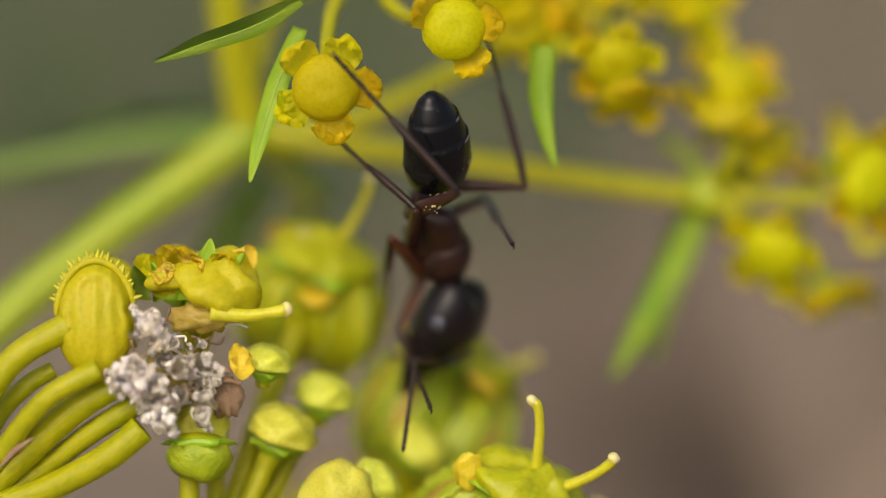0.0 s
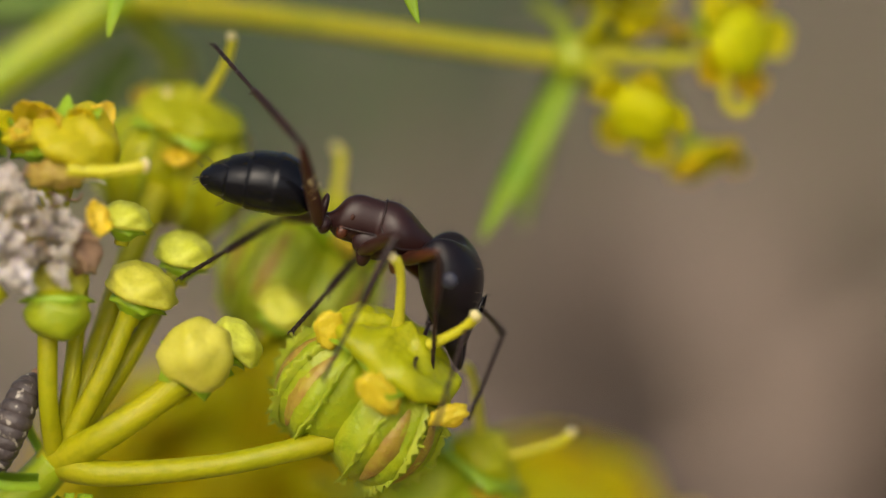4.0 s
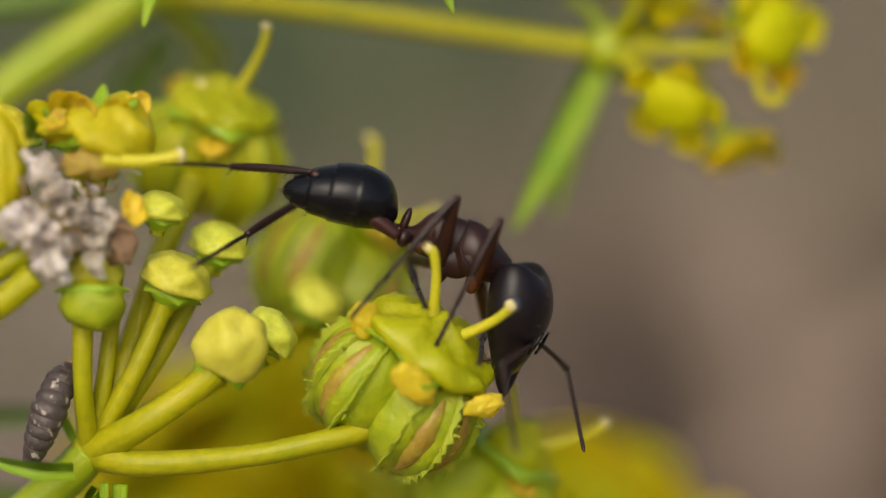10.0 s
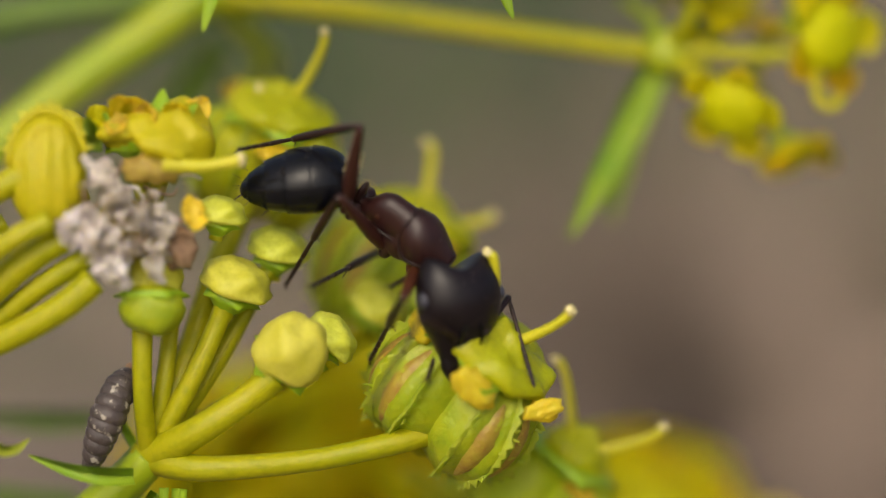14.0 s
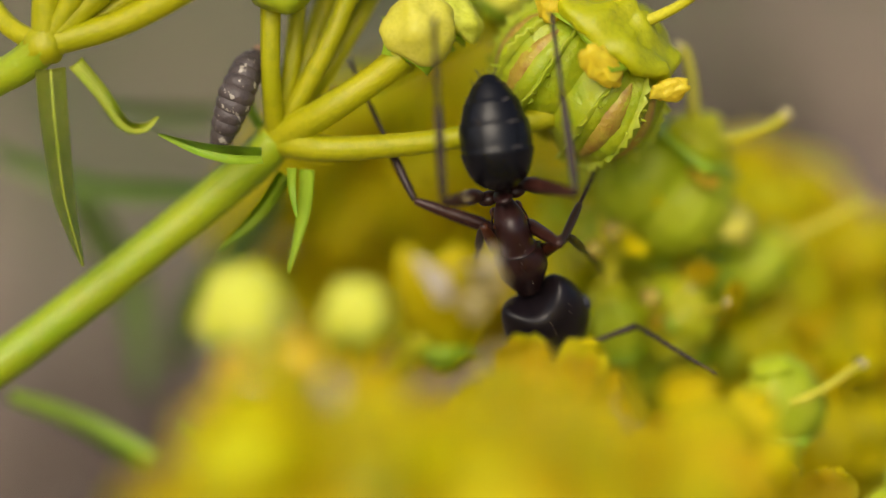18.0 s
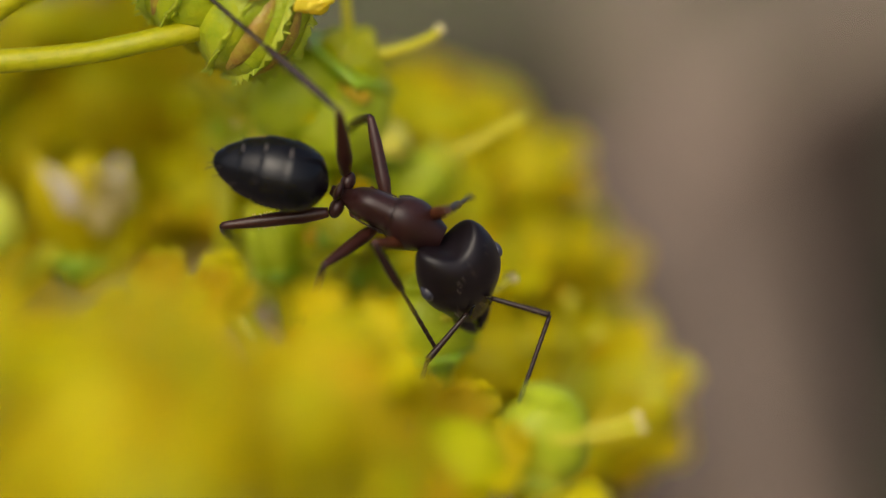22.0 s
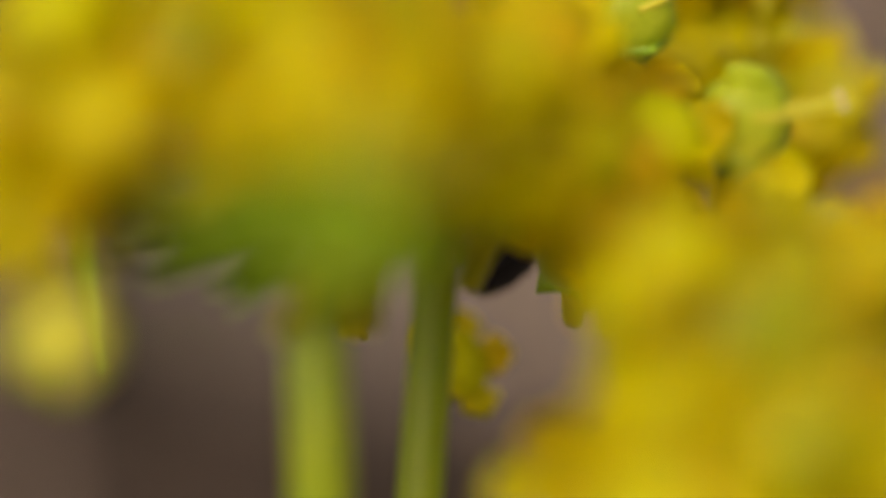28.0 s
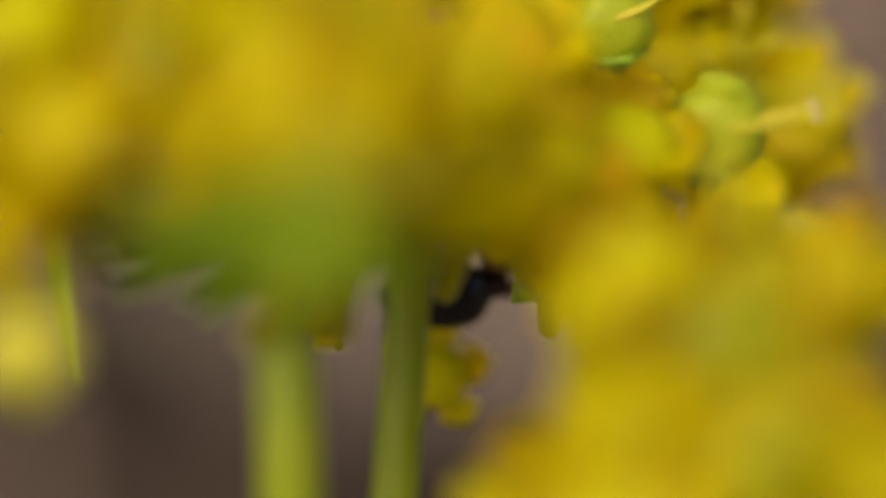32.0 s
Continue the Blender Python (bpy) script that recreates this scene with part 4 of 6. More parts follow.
def upper_umbel():
    """The thick stem behind, its branch to the far umbellet and the flowers above."""
    era(219, 257)
    hub = P(222, -22, 5.5)
    stem_thing("umbel_stem", "thick green main stem with yellow-green branches", [
        ([P(-700, 900, 4), P(-330, 420, 5), P(-60, 180, 5.5), P(110, 60, 5.5), hub], (44, 42, 40, 42, 44), "stalk"),
        ([hub, P(195, -160, 5), P(170, -330, 4.5), P(160, -520, 4)], (42, 36, 34, 34), "stem"),
        ([hub, P(420, 5, 5), P(700, 45, 4.8), P(1005, 88, 4.6)], (34, 24, 22, 24), "stem"),
        ([hub, P(381, -35, 5), P(541, -107, 4.4), P(720, -200, 4)], (34, 24, 22, 24), "stem"),
        ([hub, P(40, -5, 6.5), P(-150, 25, 7), P(-420, 80, 8)], (28, 25, 23, 20), "leaf2"),
        ([hub, P(330, 90, 7.5), P(300, 140, 9), P(240, 230, 11)], (26, 22, 20, 18), "stalk"),
    ], hub=(hub, (56, 46, 50)))
    far = P(1035, 88, 4.6)
    stem_thing("umbellet_stalks", "yellow pedicels of a far umbellet", [
        ([far, P(1130, 90, 4.4), P(1240, 95, 4.2), P(1310, 80, 4.2)], (24, 15, 14, 16)),
        ([far, P(1090, 130, 4.2), P(1140, 170, 4.0)], (22, 14, 15)),
        ([far, P(1120, 60, 4.8), P(1170, 20, 5)], (22, 14, 15)),
        ([far, P(1150, 160, 4.8), P(1240, 240, 5.2)], (20, 13, 14)),
        ([far, P(1070, 40, 4.2), P(1100, -10, 4)], (20, 13, 14)),
        ([far, P(1010, 30, 5.0), P(960, -10, 5.5)], (20, 13, 10), "stalk"),
    ], hub=(far, (42, 40, 44)))
    for x, y, d, ax, k, s in ((1325, 62, 4.2, V(0.6, 0.1, -0.75), flower_a, 1.1), (1155, 190, 4.0, V(-0.3, 0.5, -0.7), flower_a, 1.02),
                              (1250, 268, 5.0, V(0.4, 0.9, -0.3), flower_b, 1.05),
                              (1130, 5, 5.0, V(0.4, -0.8, -0.4), flower_a, 1.1), (1072, -60, 4.0, V(-0.1, -0.9, -0.5), flower_b, 1.1),
                              (1085, -125, 4.4, V(0.3, -0.8, -0.5), flower_a, 1.0), (1285, 20, 5.2, V(0.8, -0.5, -0.2), flower_b, 1.0)):
        put(k, P(x, y, d), ax, V(0.3, 1, 0.2), s)
    hook = P(1318, 140, 4.0)
    h = thing("curled_petal", hook, "thin yellow curled petal hanging from a flower", "petal")
    part("strand", tube([P(1300, 120, 4) - hook, P(1304, 168, 4) - hook, P(1325, 186, 4) - hook, P(1345, 176, 4) - hook, P(1338, 160, 4) - hook],
                        [9 * U, 9 * U, 9 * U, 8 * U, 6 * U], 8, 6), "disc", h)
    # narrow leaves
    for pts, w, mat in (
            (((1030, 110, 4.8), (975, 220, 4.6), (915, 330, 4.4), (868, 415, 4.2)), (40, 62, 44, 4), "leaf"),
            (((1020, 110, 5.6), (980, 200, 5.8), (955, 300, 6), (940, 385, 6)), (40, 58, 40, 4), "leaf"),
            (((310, -260, -1), (230, -215, -1.4), (130, -180, -1.5), (50, -150, -1.5)), (20, 42, 34, 3), "leaf"),
            (((310, -210, -0.8), (270, -110, -1.2), (235, 0, -1.4), (220, 65, -1.4)), (26, 40, 26, 3), "leaf"),
            (((745, -180, 1.2), (740, -90, 0.8), (752, -10, 0.4), (768, 38, 0.2)), (48, 44, 26, 3), "leaf"),
            (((160, -50, 8), (20, -30, 9), (-120, 10, 9), (-300, 60, 10)), (40, 66, 60, 40), "leaf2"),
            (((250, 60, 8), (200, 140, 9), (150, 240, 10), (110, 340, 11)), (60, 80, 70, 10), "leaf2")):
        q = [P(*p) for p in pts]
        b = thing("bract", q[0], "narrow pointed green leaf at the stem's joint", "bract", "bracts")
        leaf_parts(q, w, mat, b)
    # the flowers on which the hind feet stand, and their neighbours
    up = P(420, -330, 3)
    stem_thing("umbellet_stalks", "thin yellow pedicels of the upper flowers", [
        ([up, P(370, -250, 1.5), P(356, -160, -0.9), P(356, -120, -1.3)], (16, 13, 12, 16)),
        ([up, P(480, -245, 2), P(530, -225, 0), P(570, -210, -1)], (16, 13, 12, 16)),
        ([up, P(330, -290, 4), P(260, -240, 5), P(225, -130, 5.2)], (16, 16, 18, 20)),
        ([P(720, -200, 4), P(800, -170, 3.4), P(870, -140, 3)], (24, 15, 15)),
        ([P(720, -200, 4), P(760, -260, 4), P(800, -340, 4)], (24, 15, 15)),
        ([P(720, -200, 4), P(820, -230, 4), P(930, -290, 4)], (24, 15, 15)),
    ])
    put(flower_a, P(356, -104, -1.6), V(0.05, 0.12, -1.0), V(0.2, 1, 0), 1.0, "open yellow flower with a round disc and five petals")
    put(flower_b, P(584, -210, -1.6), V(0.1, 0.1, -1.0), V(0.4, 1, 0), 1.0)
    put(flower_a, P(872, -150, 3.0), V(0.1, 0.5, -0.8), V(0.4, 1, 0), 0.92)
    put(flower_b, P(895, -90, 3.2), V(0.1, 0.8, -0.5), V(-0.4, 1, 0), 0.92)
    for x, y, d, k in ((700, -215, 3.6, flower_b), (770, -270, 4, flower_a), (820, -330, 4, flower_b), (960, -300, 4.4, flower_a), (660, -300, 3.4, flower_a), (1010, -250, 5, flower_b)):
        put(k, P(x, y, d), V(0.1, -0.3, -0.8), V(0.4, 1, 0.1), 1.0)


def larva():
    era(0, 0)
    b = P(55, 745, 0.3)
    e = thing("larva", P(20, 830, 0.6), "small grey-brown speckled larva clinging to the stem", "larva")
    base = P(20, 830, 0.6)
    axis = [P(88, 672, 0.6), P(72, 692, 0.1), P(52, 740, -0.2), P(34, 790, 0), P(18, 838, 0.4)]
    c, r = smooth_points([p - base for p in axis], (17, 29, 34, 28, 12), 3)
    for k in range(len(c) - 1):
        d = (c[k + 1] - c[k]).normalized()
        part("segment", blob(c[k], (r[k], r[k], 24), 18, 10, 0.06, 3, k, rot=basis(d, Vector((1, 0, 0)))), "larva", e)
    part("head", blob(c[0] + Vector((6, 0, 14)) * U, (13, 13, 12), 14, 9), "deadbrown", e)


def right_umbel():
    """Green fruiting umbellet under the feeding fruit, with yellow ones behind."""
    era(355, -308)
    hub = P(640, 1250, 5)
    stem_thing("umbel_stem", "green umbel stem with short rays", [
        ([P(1250, 2500, 6), P(1130, 2000, 5.5), P(860, 1600, 4), hub], (26, 26, 27, 30), "stalk"),
        ([hub, P(690, 1120, 5), P(740, 1010, 5)], (24, 20, 22)),
        ([hub, P(760, 1090, 5), P(830, 960, 5)], (24, 20, 22)),
        ([hub, P(640, 1080, 4.5), P(620, 960, 5)], (24, 18, 18)),
        ([hub, P(830, 1170, 5), P(930, 1100, 5)], (24, 18, 18)),
    ], hub=(hub, (40, 40, 40)))
    put(forked_kind, P(868, 818, 3.4), V(0.5, -0.75, -0.25), V(0.8, 0.6, 0.1), 0.85, "pale green fruit with thick spreading styles")
    put(forked_kind, P(775, 930, 4.2), V(-0.3, -0.3, -0.85), V(1, -0.2, 0), 0.62)
    put(ovary_one, P(800, 1000, 5.0), V(0.8, 0.5, 0.15), V(0.3, -0.4, -0.8), 1.1, "pale green ovary seen from the side")
    put(pale_kind, P(860, 1110, 3.4), V(0.5, -0.3, -0.8), V(0.3, 1, 0), 0.55, "young green fruit with orange petals")
    put(ovary_kind, P(720, 1110, 3.6), V(-0.2, -0.9, -0.3), V(1, 0.2, 0), 0.9)
    put(ovary_one, P(1010, 1010, 4.4), V(0.8, -0.55, -0.2), V(0.4, 0.8, 0), 1.0)
    put(small_bud, P(735, 905, 3.8), V(-0.5, -0.7, -0.4), size=0.9)
    put(small_bud, P(930, 960, 3.8), V(0.5, -0.7, -0.4), size=0.9)
    rnd = random.Random(31)
    for k in range(22):
        f = k / 21
        kind = (ovary_kind, ovary_one, small_bud, forked_kind)[(0, 2, 1, 0, 2, 3)[k % 6]]
        put(kind, P(735 + 150 * f + rnd.gauss(0, 62), 860 + 360 * f + rnd.gauss(0, 22), rnd.uniform(4.8, 6.4)),
            V(rnd.gauss(0.3, 0.5), -0.6, -0.7), V(rnd.uniform(-1, 1), 0.6, 0.3), rnd.uniform(0.7, 1.0) * (0.75 if kind == forked_kind else 1.0))
    for k, (x, y) in enumerate(((790, 905), (880, 1050), (940, 1090), (760, 1000))):
        t = thing("petal", P(x, y, 3.0), "small orange-yellow petal clinging to a green fruit", "petal", "petals")
        part("blade", petal_mesh(90 + k, 36, 0.75), "petal", t, origin=facing(80 * k, 36))
    for x, y in ((722, 978), (790, 1095), (690, 1010)):
        t = thing("red_spot", P(x, y, 2.6), "small rusty red scar on the fruit", "scar")
        part("crust", blob(Vector((0, 0, 0)), (17, 10, 17), 14, 9, 0.3, 2, x), "stripe", t)
    # yellow flowers farther behind
    rnd = random.Random(9)
    for cx, cy, d, n, sp in ((1010, 1050, 11, 12, 75), (1110, 1180, 10, 10, 85), (330, 830, 12, 26, 110), (520, 760, 13, 12, 70), (470, 900, 12, 14, 90),
                             (330, 1000, 11, 20, 110), (150, 960, 13, 5, 80), (620, 1000, 12, 8, 90), (760, 1020, 11, 14, 100), (640, 950, 8, 7, 60), (700, 1060, 8, 8, 60), (960, 960, 10, 8, 60), (900, 1040, 10, 9, 70), (880, 960, 9, 5, 60), (960, 1050, 9, 6, 55), (1000, 1150, 7, 9, 70), (900, 1230, 6.5, 8, 60), (1080, 1060, 8, 6, 60), (1180, 1380, 9, 8, 80)):
        for _ in range(n):
            x, y, dd = rnd.gauss(cx, sp), rnd.gauss(cy, sp), d + rnd.uniform(-2, 2)
            put(rnd.choice((flower_a, flower_b)), P(x, y, dd), V((x - cx) / 260, (y - cy) / 400 - 0.75, -0.7), V(rnd.uniform(-1, 1), 1, rnd.uniform(-1, 1)), rnd.uniform(1.1, 1.4))
    # far narrow leaves
    for pts, w in ((((-10, 905, 5), (-120, 905, 6), (-230, 890, 7), (-380, 830, 8)), (36, 44, 42, 30)),
                   (((-235, 890, 7), (-190, 980, 8), (-130, 1080, 9), (-110, 1250, 9)), (50, 64, 60, 20)),
                   (((20, 765, 6), (-80, 768, 6), (-180, 758, 6)), (36, 42, 20)),
                   (((130, 900, 5), (60, 1000, 6), (-20, 1100, 7), (-60, 1200, 8)), (40, 60, 60, 20))):
        q = [P(*p) for p in pts]
        b = thing("leaf", q[0], "blurred narrow green leaf behind the stems", "leaf", "leaves")
        leaf_parts(q, w, "leaf2", b)


def front_umbels():
    """The near yellow heads that hide the ant's way down."""
    era(385, -522)
    # buds and an open cup before the hub
    hub = P(245, 1330, -4.5)
    stem_thing("umbel_stem", "yellow-green rays of a near umbellet", [
        ([P(330, 1760, -6), P(290, 1500, -5), hub], (40, 34, 36), "stalk"),
        ([hub, P(160, 1260, -4.5), P(85, 1180, -4.2)], (24, 19, 22)),
        ([hub, P(275, 1240, -4), P(272, 1170, -4)], (24, 18, 20)),
        ([hub, P(330, 1230, -3.5), P(410, 1150, -3.2)], (24, 20, 24)),
        ([hub, P(180, 1310, -5), P(120, 1285, -5)], (24, 19, 22)),
    ], hub=(hub, (40, 38, 38)))
    put(bud_kind, P(66, 1130, -4.2), V(-0.15, -0.95, -0.35), size=1.25)
    put(bud_kind, P(268, 1135, -4), V(-0.1, -0.95, -0.4), size=0.98)
    bowl = thing("cup_flower", P(420, 1170, -3.2), "half-open yellow cup flower with pale ragged centre", "flower")
    bm = bmesh.new()
    rings = []
    for r, z in ((18, -70), (52, -50), (80, -8), (88, 40), (80, 66), (70, 60), (66, 30), (48, 0), (10, -12)):
        ring = []
        for k in range(28):
            a = 2 * math.pi * k / 28
            q = r * (1 + 0.10 * math.cos(5 * a) + 0.05 * noise.noise(Vector((math.cos(a) * 3, math.sin(a) * 3, z * 0.02))))
            ring.append(bm.verts.new(Vector((math.cos(a) * q, math.sin(a) * q - 0.35 * z, z * 1.35 + (14 * math.cos(5 * a) if z > 35 else 0) + 58)) * U))
        rings.append(ring)
    for p, q in zip(rings, rings[1:]):
        for k in range(28):
            bm.faces.new((p[k], p[(k + 1) % 28], q[(k + 1) % 28], q[k]))
    bm.faces.new(rings[0][::-1])
    bm.faces.new(rings[-1])
    part("bowl", bm, "disc", bowl)
    part("calyx", calyx_mesh(50, 40, 5, 3), "calyx", bowl, "green toothed cup", origin=pose(0, 0, -20 * U))
    cup = thing("faded_petals", P(452, 1040, -3.9), "pale ragged petal remains in the open flower", "petals")
    for k in range(7):
        part("petal", petal_mesh(300 + k, 52, 0.6), "stigma" if k % 3 else "dead", cup, origin=pose((k % 3 - 1) * 30 * U, (k % 2) * 10 * U, (k % 4 - 1) * 12 * U, k * 40, k * 25, k * 51))
    put(flower_c, P(115, 1275, -5), V(0.0, -0.8, -0.6), V(0.5, 0.1, 1), 1.2, "faded cream flower with withered petals")
    for k in range(6):
        t = thing("faded_petal", P(60 + 22 * k, 1245 + (k % 2) * 22, -5.4), "faded cream petal on a withered flower", "petal", "faded petals")
        part("blade", petal_mesh(400 + k, 38, 0.7), "dead" if k % 2 else "petal", t, origin=pose(0, 0, 0, 20 * k, 0, 70 * k))
    for pts, w in ((((-100, 1395, -3.6), (-200, 1335, -3.6), (-280, 1300, -3.5), (-350, 1278, -3.4)), (40, 36, 30, 22)),
                   (((-5, 1400, -3.5), (-25, 1355, -3.2), (-58, 1318, -3)), (26, 20, 3)),
                   (((80, 1650, -3.2), (75, 1730, -3.2), (95, 1850, -3.1), (115, 1970, -3)), (30, 34, 28, 4))):
        q = [P(*p) for p in pts]
        b = thing("leaf", q[0], "narrow green leaf near the umbel", "leaf", "leaves")
        leaf_parts(q, w, "leaf", b)
    # the heap of flowers, head by head
    era(102, -1204)
    rnd = random.Random(12)
    heads = [  # x, y, depth, spread, count, hub x, hub y, hub depth
        (600, 1265, -3.6, 26, 3, 640, 1560, -4), (460, 1330, -5, 40, 4, 560, 1600, -5), (905, 1378, -3.3, 34, 4, 760, 1600, -4),
        (260, 1350, -6.5, 80, 6, 470, 1640, -7), (430, 1440, -8, 70, 8, 500, 1650, -7), (620, 1440, -7.5, 80, 11, 540, 1660, -7),
        (720, 1520, -6, 80, 14, 560, 1690, -7), (560, 1560, -9, 70, 8, 540, 1690, -8), (840, 1530, -5, 65, 10, 650, 1690, -5),
        (80, 1470, -8, 70, 5, 300, 1650, -8), (1085, 1495, -2.8, 24, 3, 950, 1750, -3), (1000, 1560, -3.2, 50, 4, 900, 1750, -4),
        (1010, 1670, -3.6, 60, 5, 1000, 1950, -6), (1230, 1790, -5, 85, 10, 1180, 2050, -7), (1120, 1890, -6, 85, 10, 1150, 2080, -8),
        (1380, 1880, -5.5, 85, 10, 1280, 2080, -7), (1270, 1990, -8, 80, 9, 1220, 2150, -8), (1350, 1690, -4, 50, 6, 1200, 1900, -4),
        (1310, 1480, 8, 40, 6, 1250, 1800, 6), (1080, 2060, -7.5, 70, 8, 1150, 2300, -8), (1400, 2070, -8, 80, 9, 1350, 2300, -8), (1240, 2130, -8.5, 80, 8, 1250, 2350, -8.5), (-90, 1640, -8, 60, 4, 100, 1800, -8), (960, 1670, -3.4, 45, 7, 930, 1800, -1), (-20, 1550, -7, 60, 7, 200, 1700, -7), (850, 1520, -4.4, 36, 5, 760, 1660, -4),
        (1150, 1360, 8, 55, 9, 1100, 1700, 8), (1240, 1500, 8, 60, 10, 1200, 1800, 8), (1020, 1450, 7, 60, 9, 1000, 1750, 7),
    ]
    rays = []
    for x, y, d, sp, n, hx, hy, hd in heads:
        h = P(hx, hy, hd)
        for _ in range(n):
            px, py, pd = rnd.gauss(x, sp), rnd.gauss(y, sp * 0.8), d + rnd.uniform(-1.2, 1.2)
            if abs(px - 1255) < 150 and -150 < py - 1470 < 210 and pd < 2:
                continue
            p = P(px, py, pd)
            ax = (p - h).normalized() * 0.6 + Vector((0, -1.2, 0.45))
            put(rnd.choice((flower_a, flower_b, flower_a, flower_b, flower_a, flower_b, small_bud, ovary_kind)), p, ax, V(rnd.uniform(-1, 1), rnd.uniform(-0.2, 1), rnd.uniform(-1, 1)), rnd.uniform(1.15, 1.5))
        rays.append(([h, h.lerp(P(x, y, d), 0.5) + Vector((0, 0.0004, 0)), P(x, y + 60, d)], (18, 15, 13)))
    stem_thing("umbellet_stalks", "yellow-green stalks bearing the yellow heap of flowers", rays)
    # green fruits that stand out of the heap
    one = put(bare_ovary, P(1018, 1262, 2.7), V(-0.15, -0.95, -0.25), V(1, 0, 0.2), 1.05, "pale green ovary with a drop-tipped style")
    add_style(one, [P(1040, 1296, 2.2), P(1090, 1276, 2.2), P(1135, 1246, 2.2), P(1168, 1226, 2.3)], 7)
    two = put(bare_ovary, P(1240, 1448, -2.7), V(0.22, -0.95, -0.2), V(1, 0.2, 0.2), 1.1, "pale green ovary in a dark green cup")
    add_style(two, [P(1262, 1478, -2.8), P(1320, 1470, -2.8), P(1372, 1460, -2.8), P(1402, 1450, -2.8)], 7)
    drop = thing("water_drop", P(1163, 1222, 2.3), "tiny clear water drop on a style", "water drop")
    part("bead", blob(Vector((0, 0, 0)), (11, 11, 11), 16, 10), "drop", drop)
    # stems below
    st = [
        ([P(500, 2500, -4.4), P(495, 2100, -4.8), P(488, 1840, -4.7), P(520, 1690, -4.4)], (52, 51, 50, 56), "stalk"),
        ([P(640, 2500, -3), P(668, 2085, -3), P(690, 1800, -3), P(700, 1690, -3.2)], (42, 40, 38, 42), "stalk"),
        ([P(520, 1690, -4.2), P(350, 1620, -5), P(150, 1560, -5.4), P(-60, 1530, -5.6)], (36, 26, 22, 20), "stem"),
        ([P(520, 1690, -4.2), P(330, 1660, -4.4), P(120, 1640, -4.6), P(-80, 1600, -4.8)], (34, 24, 20, 18), "stem"),
        ([P(700, 1690, -3.2), P(800, 1640, -3), P(960, 1620, -3.4)], (24, 16, 13), "stem"),
    ]
    stem_thing("umbel_stem", "upright green stems under the yellow heap", st, hub=(P(540, 1680, -4.4), (90, 60, 60)))
    for x0, y0, x1, y1, d, wide in ((540, 1700, 290, 1810, -3.8, 60), (600, 1700, 690, 1780, -6.5, 60), (560, 1710, 420, 1800, -4.0, 60), (470, 1680, 170, 1780, -4.0, 64),
                                     (690, 1690, 755, 1770, -2.4, 46), (520, 1690, 330, 1840, -4.0, 60), (500, 1670, 130, 1730, -4.4, 70), (560, 1690, 540, 1790, -8.5, 80),
                                     (620, 1690, 640, 1790, -7.5, 80), (580, 1690, 470, 1780, -9, 90), (600, 1660, 330, 1740, -11, 110), (640, 1670, 470, 1790, -11, 110), (560, 1650, 230, 1690, -11, 110), (680, 1670, 620, 1780, -10.5, 100), (520, 1640, 180, 1790, -5, 90), (600, 1690, 570, 1800, -2, 40), (680, 1700, 720, 1770, -6, 70)):
        q = [P(x0, y0, d), P((x0 + x1) / 2, (y0 + y1) / 2 - 12, d), P(x1, y1, d)]
        b = thing("bract", q[0], "green bract under the flower head", "bract", "bracts")
        leaf_parts(q, (wide, wide, 4), "bract", b)
    put(flower_b, P(712, 1925, 4.0), V(0.3, -0.45, -0.85), V(0.4, 1, 0), 1.15, "yellow flower hanging behind a green stem")
    put(flower_b, P(523, 1812, -2.6), V(-0.2, -0.4, -0.8), V(0.4, 1, 0), 0.9, "small wilting yellow flower")
    put(bud_kind, P(48, 1894, -8), V(0.1, -0.7, -0.7), size=1.25)


far_stalks()
main_umbel()
left_umbel()
upper_umbel()
larva()
right_umbel()
front_umbels()

# ---------------------------------------------------------------- the ant
era(0, 0)
WAIST_AT = [(0.0, 526, 88), (0.5, 566, 115), (1.0, 573, 127), (1.5, 614, 170), (2.0, 588, 236), (2.5, 612, 298), (3.0, 587, 357),
    (3.5, 597, 370), (5.5, 556, 375), (6.0, 593, 405), (7.0, 608, 400), (8.0, 629, 404), (9.0, 640, 412), (10.0, 669, 412), (11.0,
    673, 417), (11.5, 641, 391), (12.0, 589, 394), (12.5, 543, 369), (13.0, 521, 358), (13.5, 473, 309), (15.5, 531, 463), (16.0,
    546, 544), (16.5, 525, 748), (17.0, 497, 869), (17.5, 485, 882), (18.0, 519, 910), (18.5, 538, 922), (19.0, 551, 938), (19.5,
    606, 953), (20.0, 621, 995), (20.5, 690, 1003), (21.0, 741, 1017), (21.5, 803, 1037), (22.0, 854, 1063), (22.5, 926, 1091),
    (23.0, 905, 1140), (23.5, 794, 1210), (24.0, 748, 1219), (24.5, 715, 1225), (25.0, 714, 1413), (25.5, 746, 1622), (26.0, 812,
    1668), (26.5, 800, 1680), (28.5, 890, 1568), (29.0, 896, 1545), (29.5, 890, 1570), (30.0, 868, 1665), (31.0, 835, 1732), (32.0, 828, 1750)]
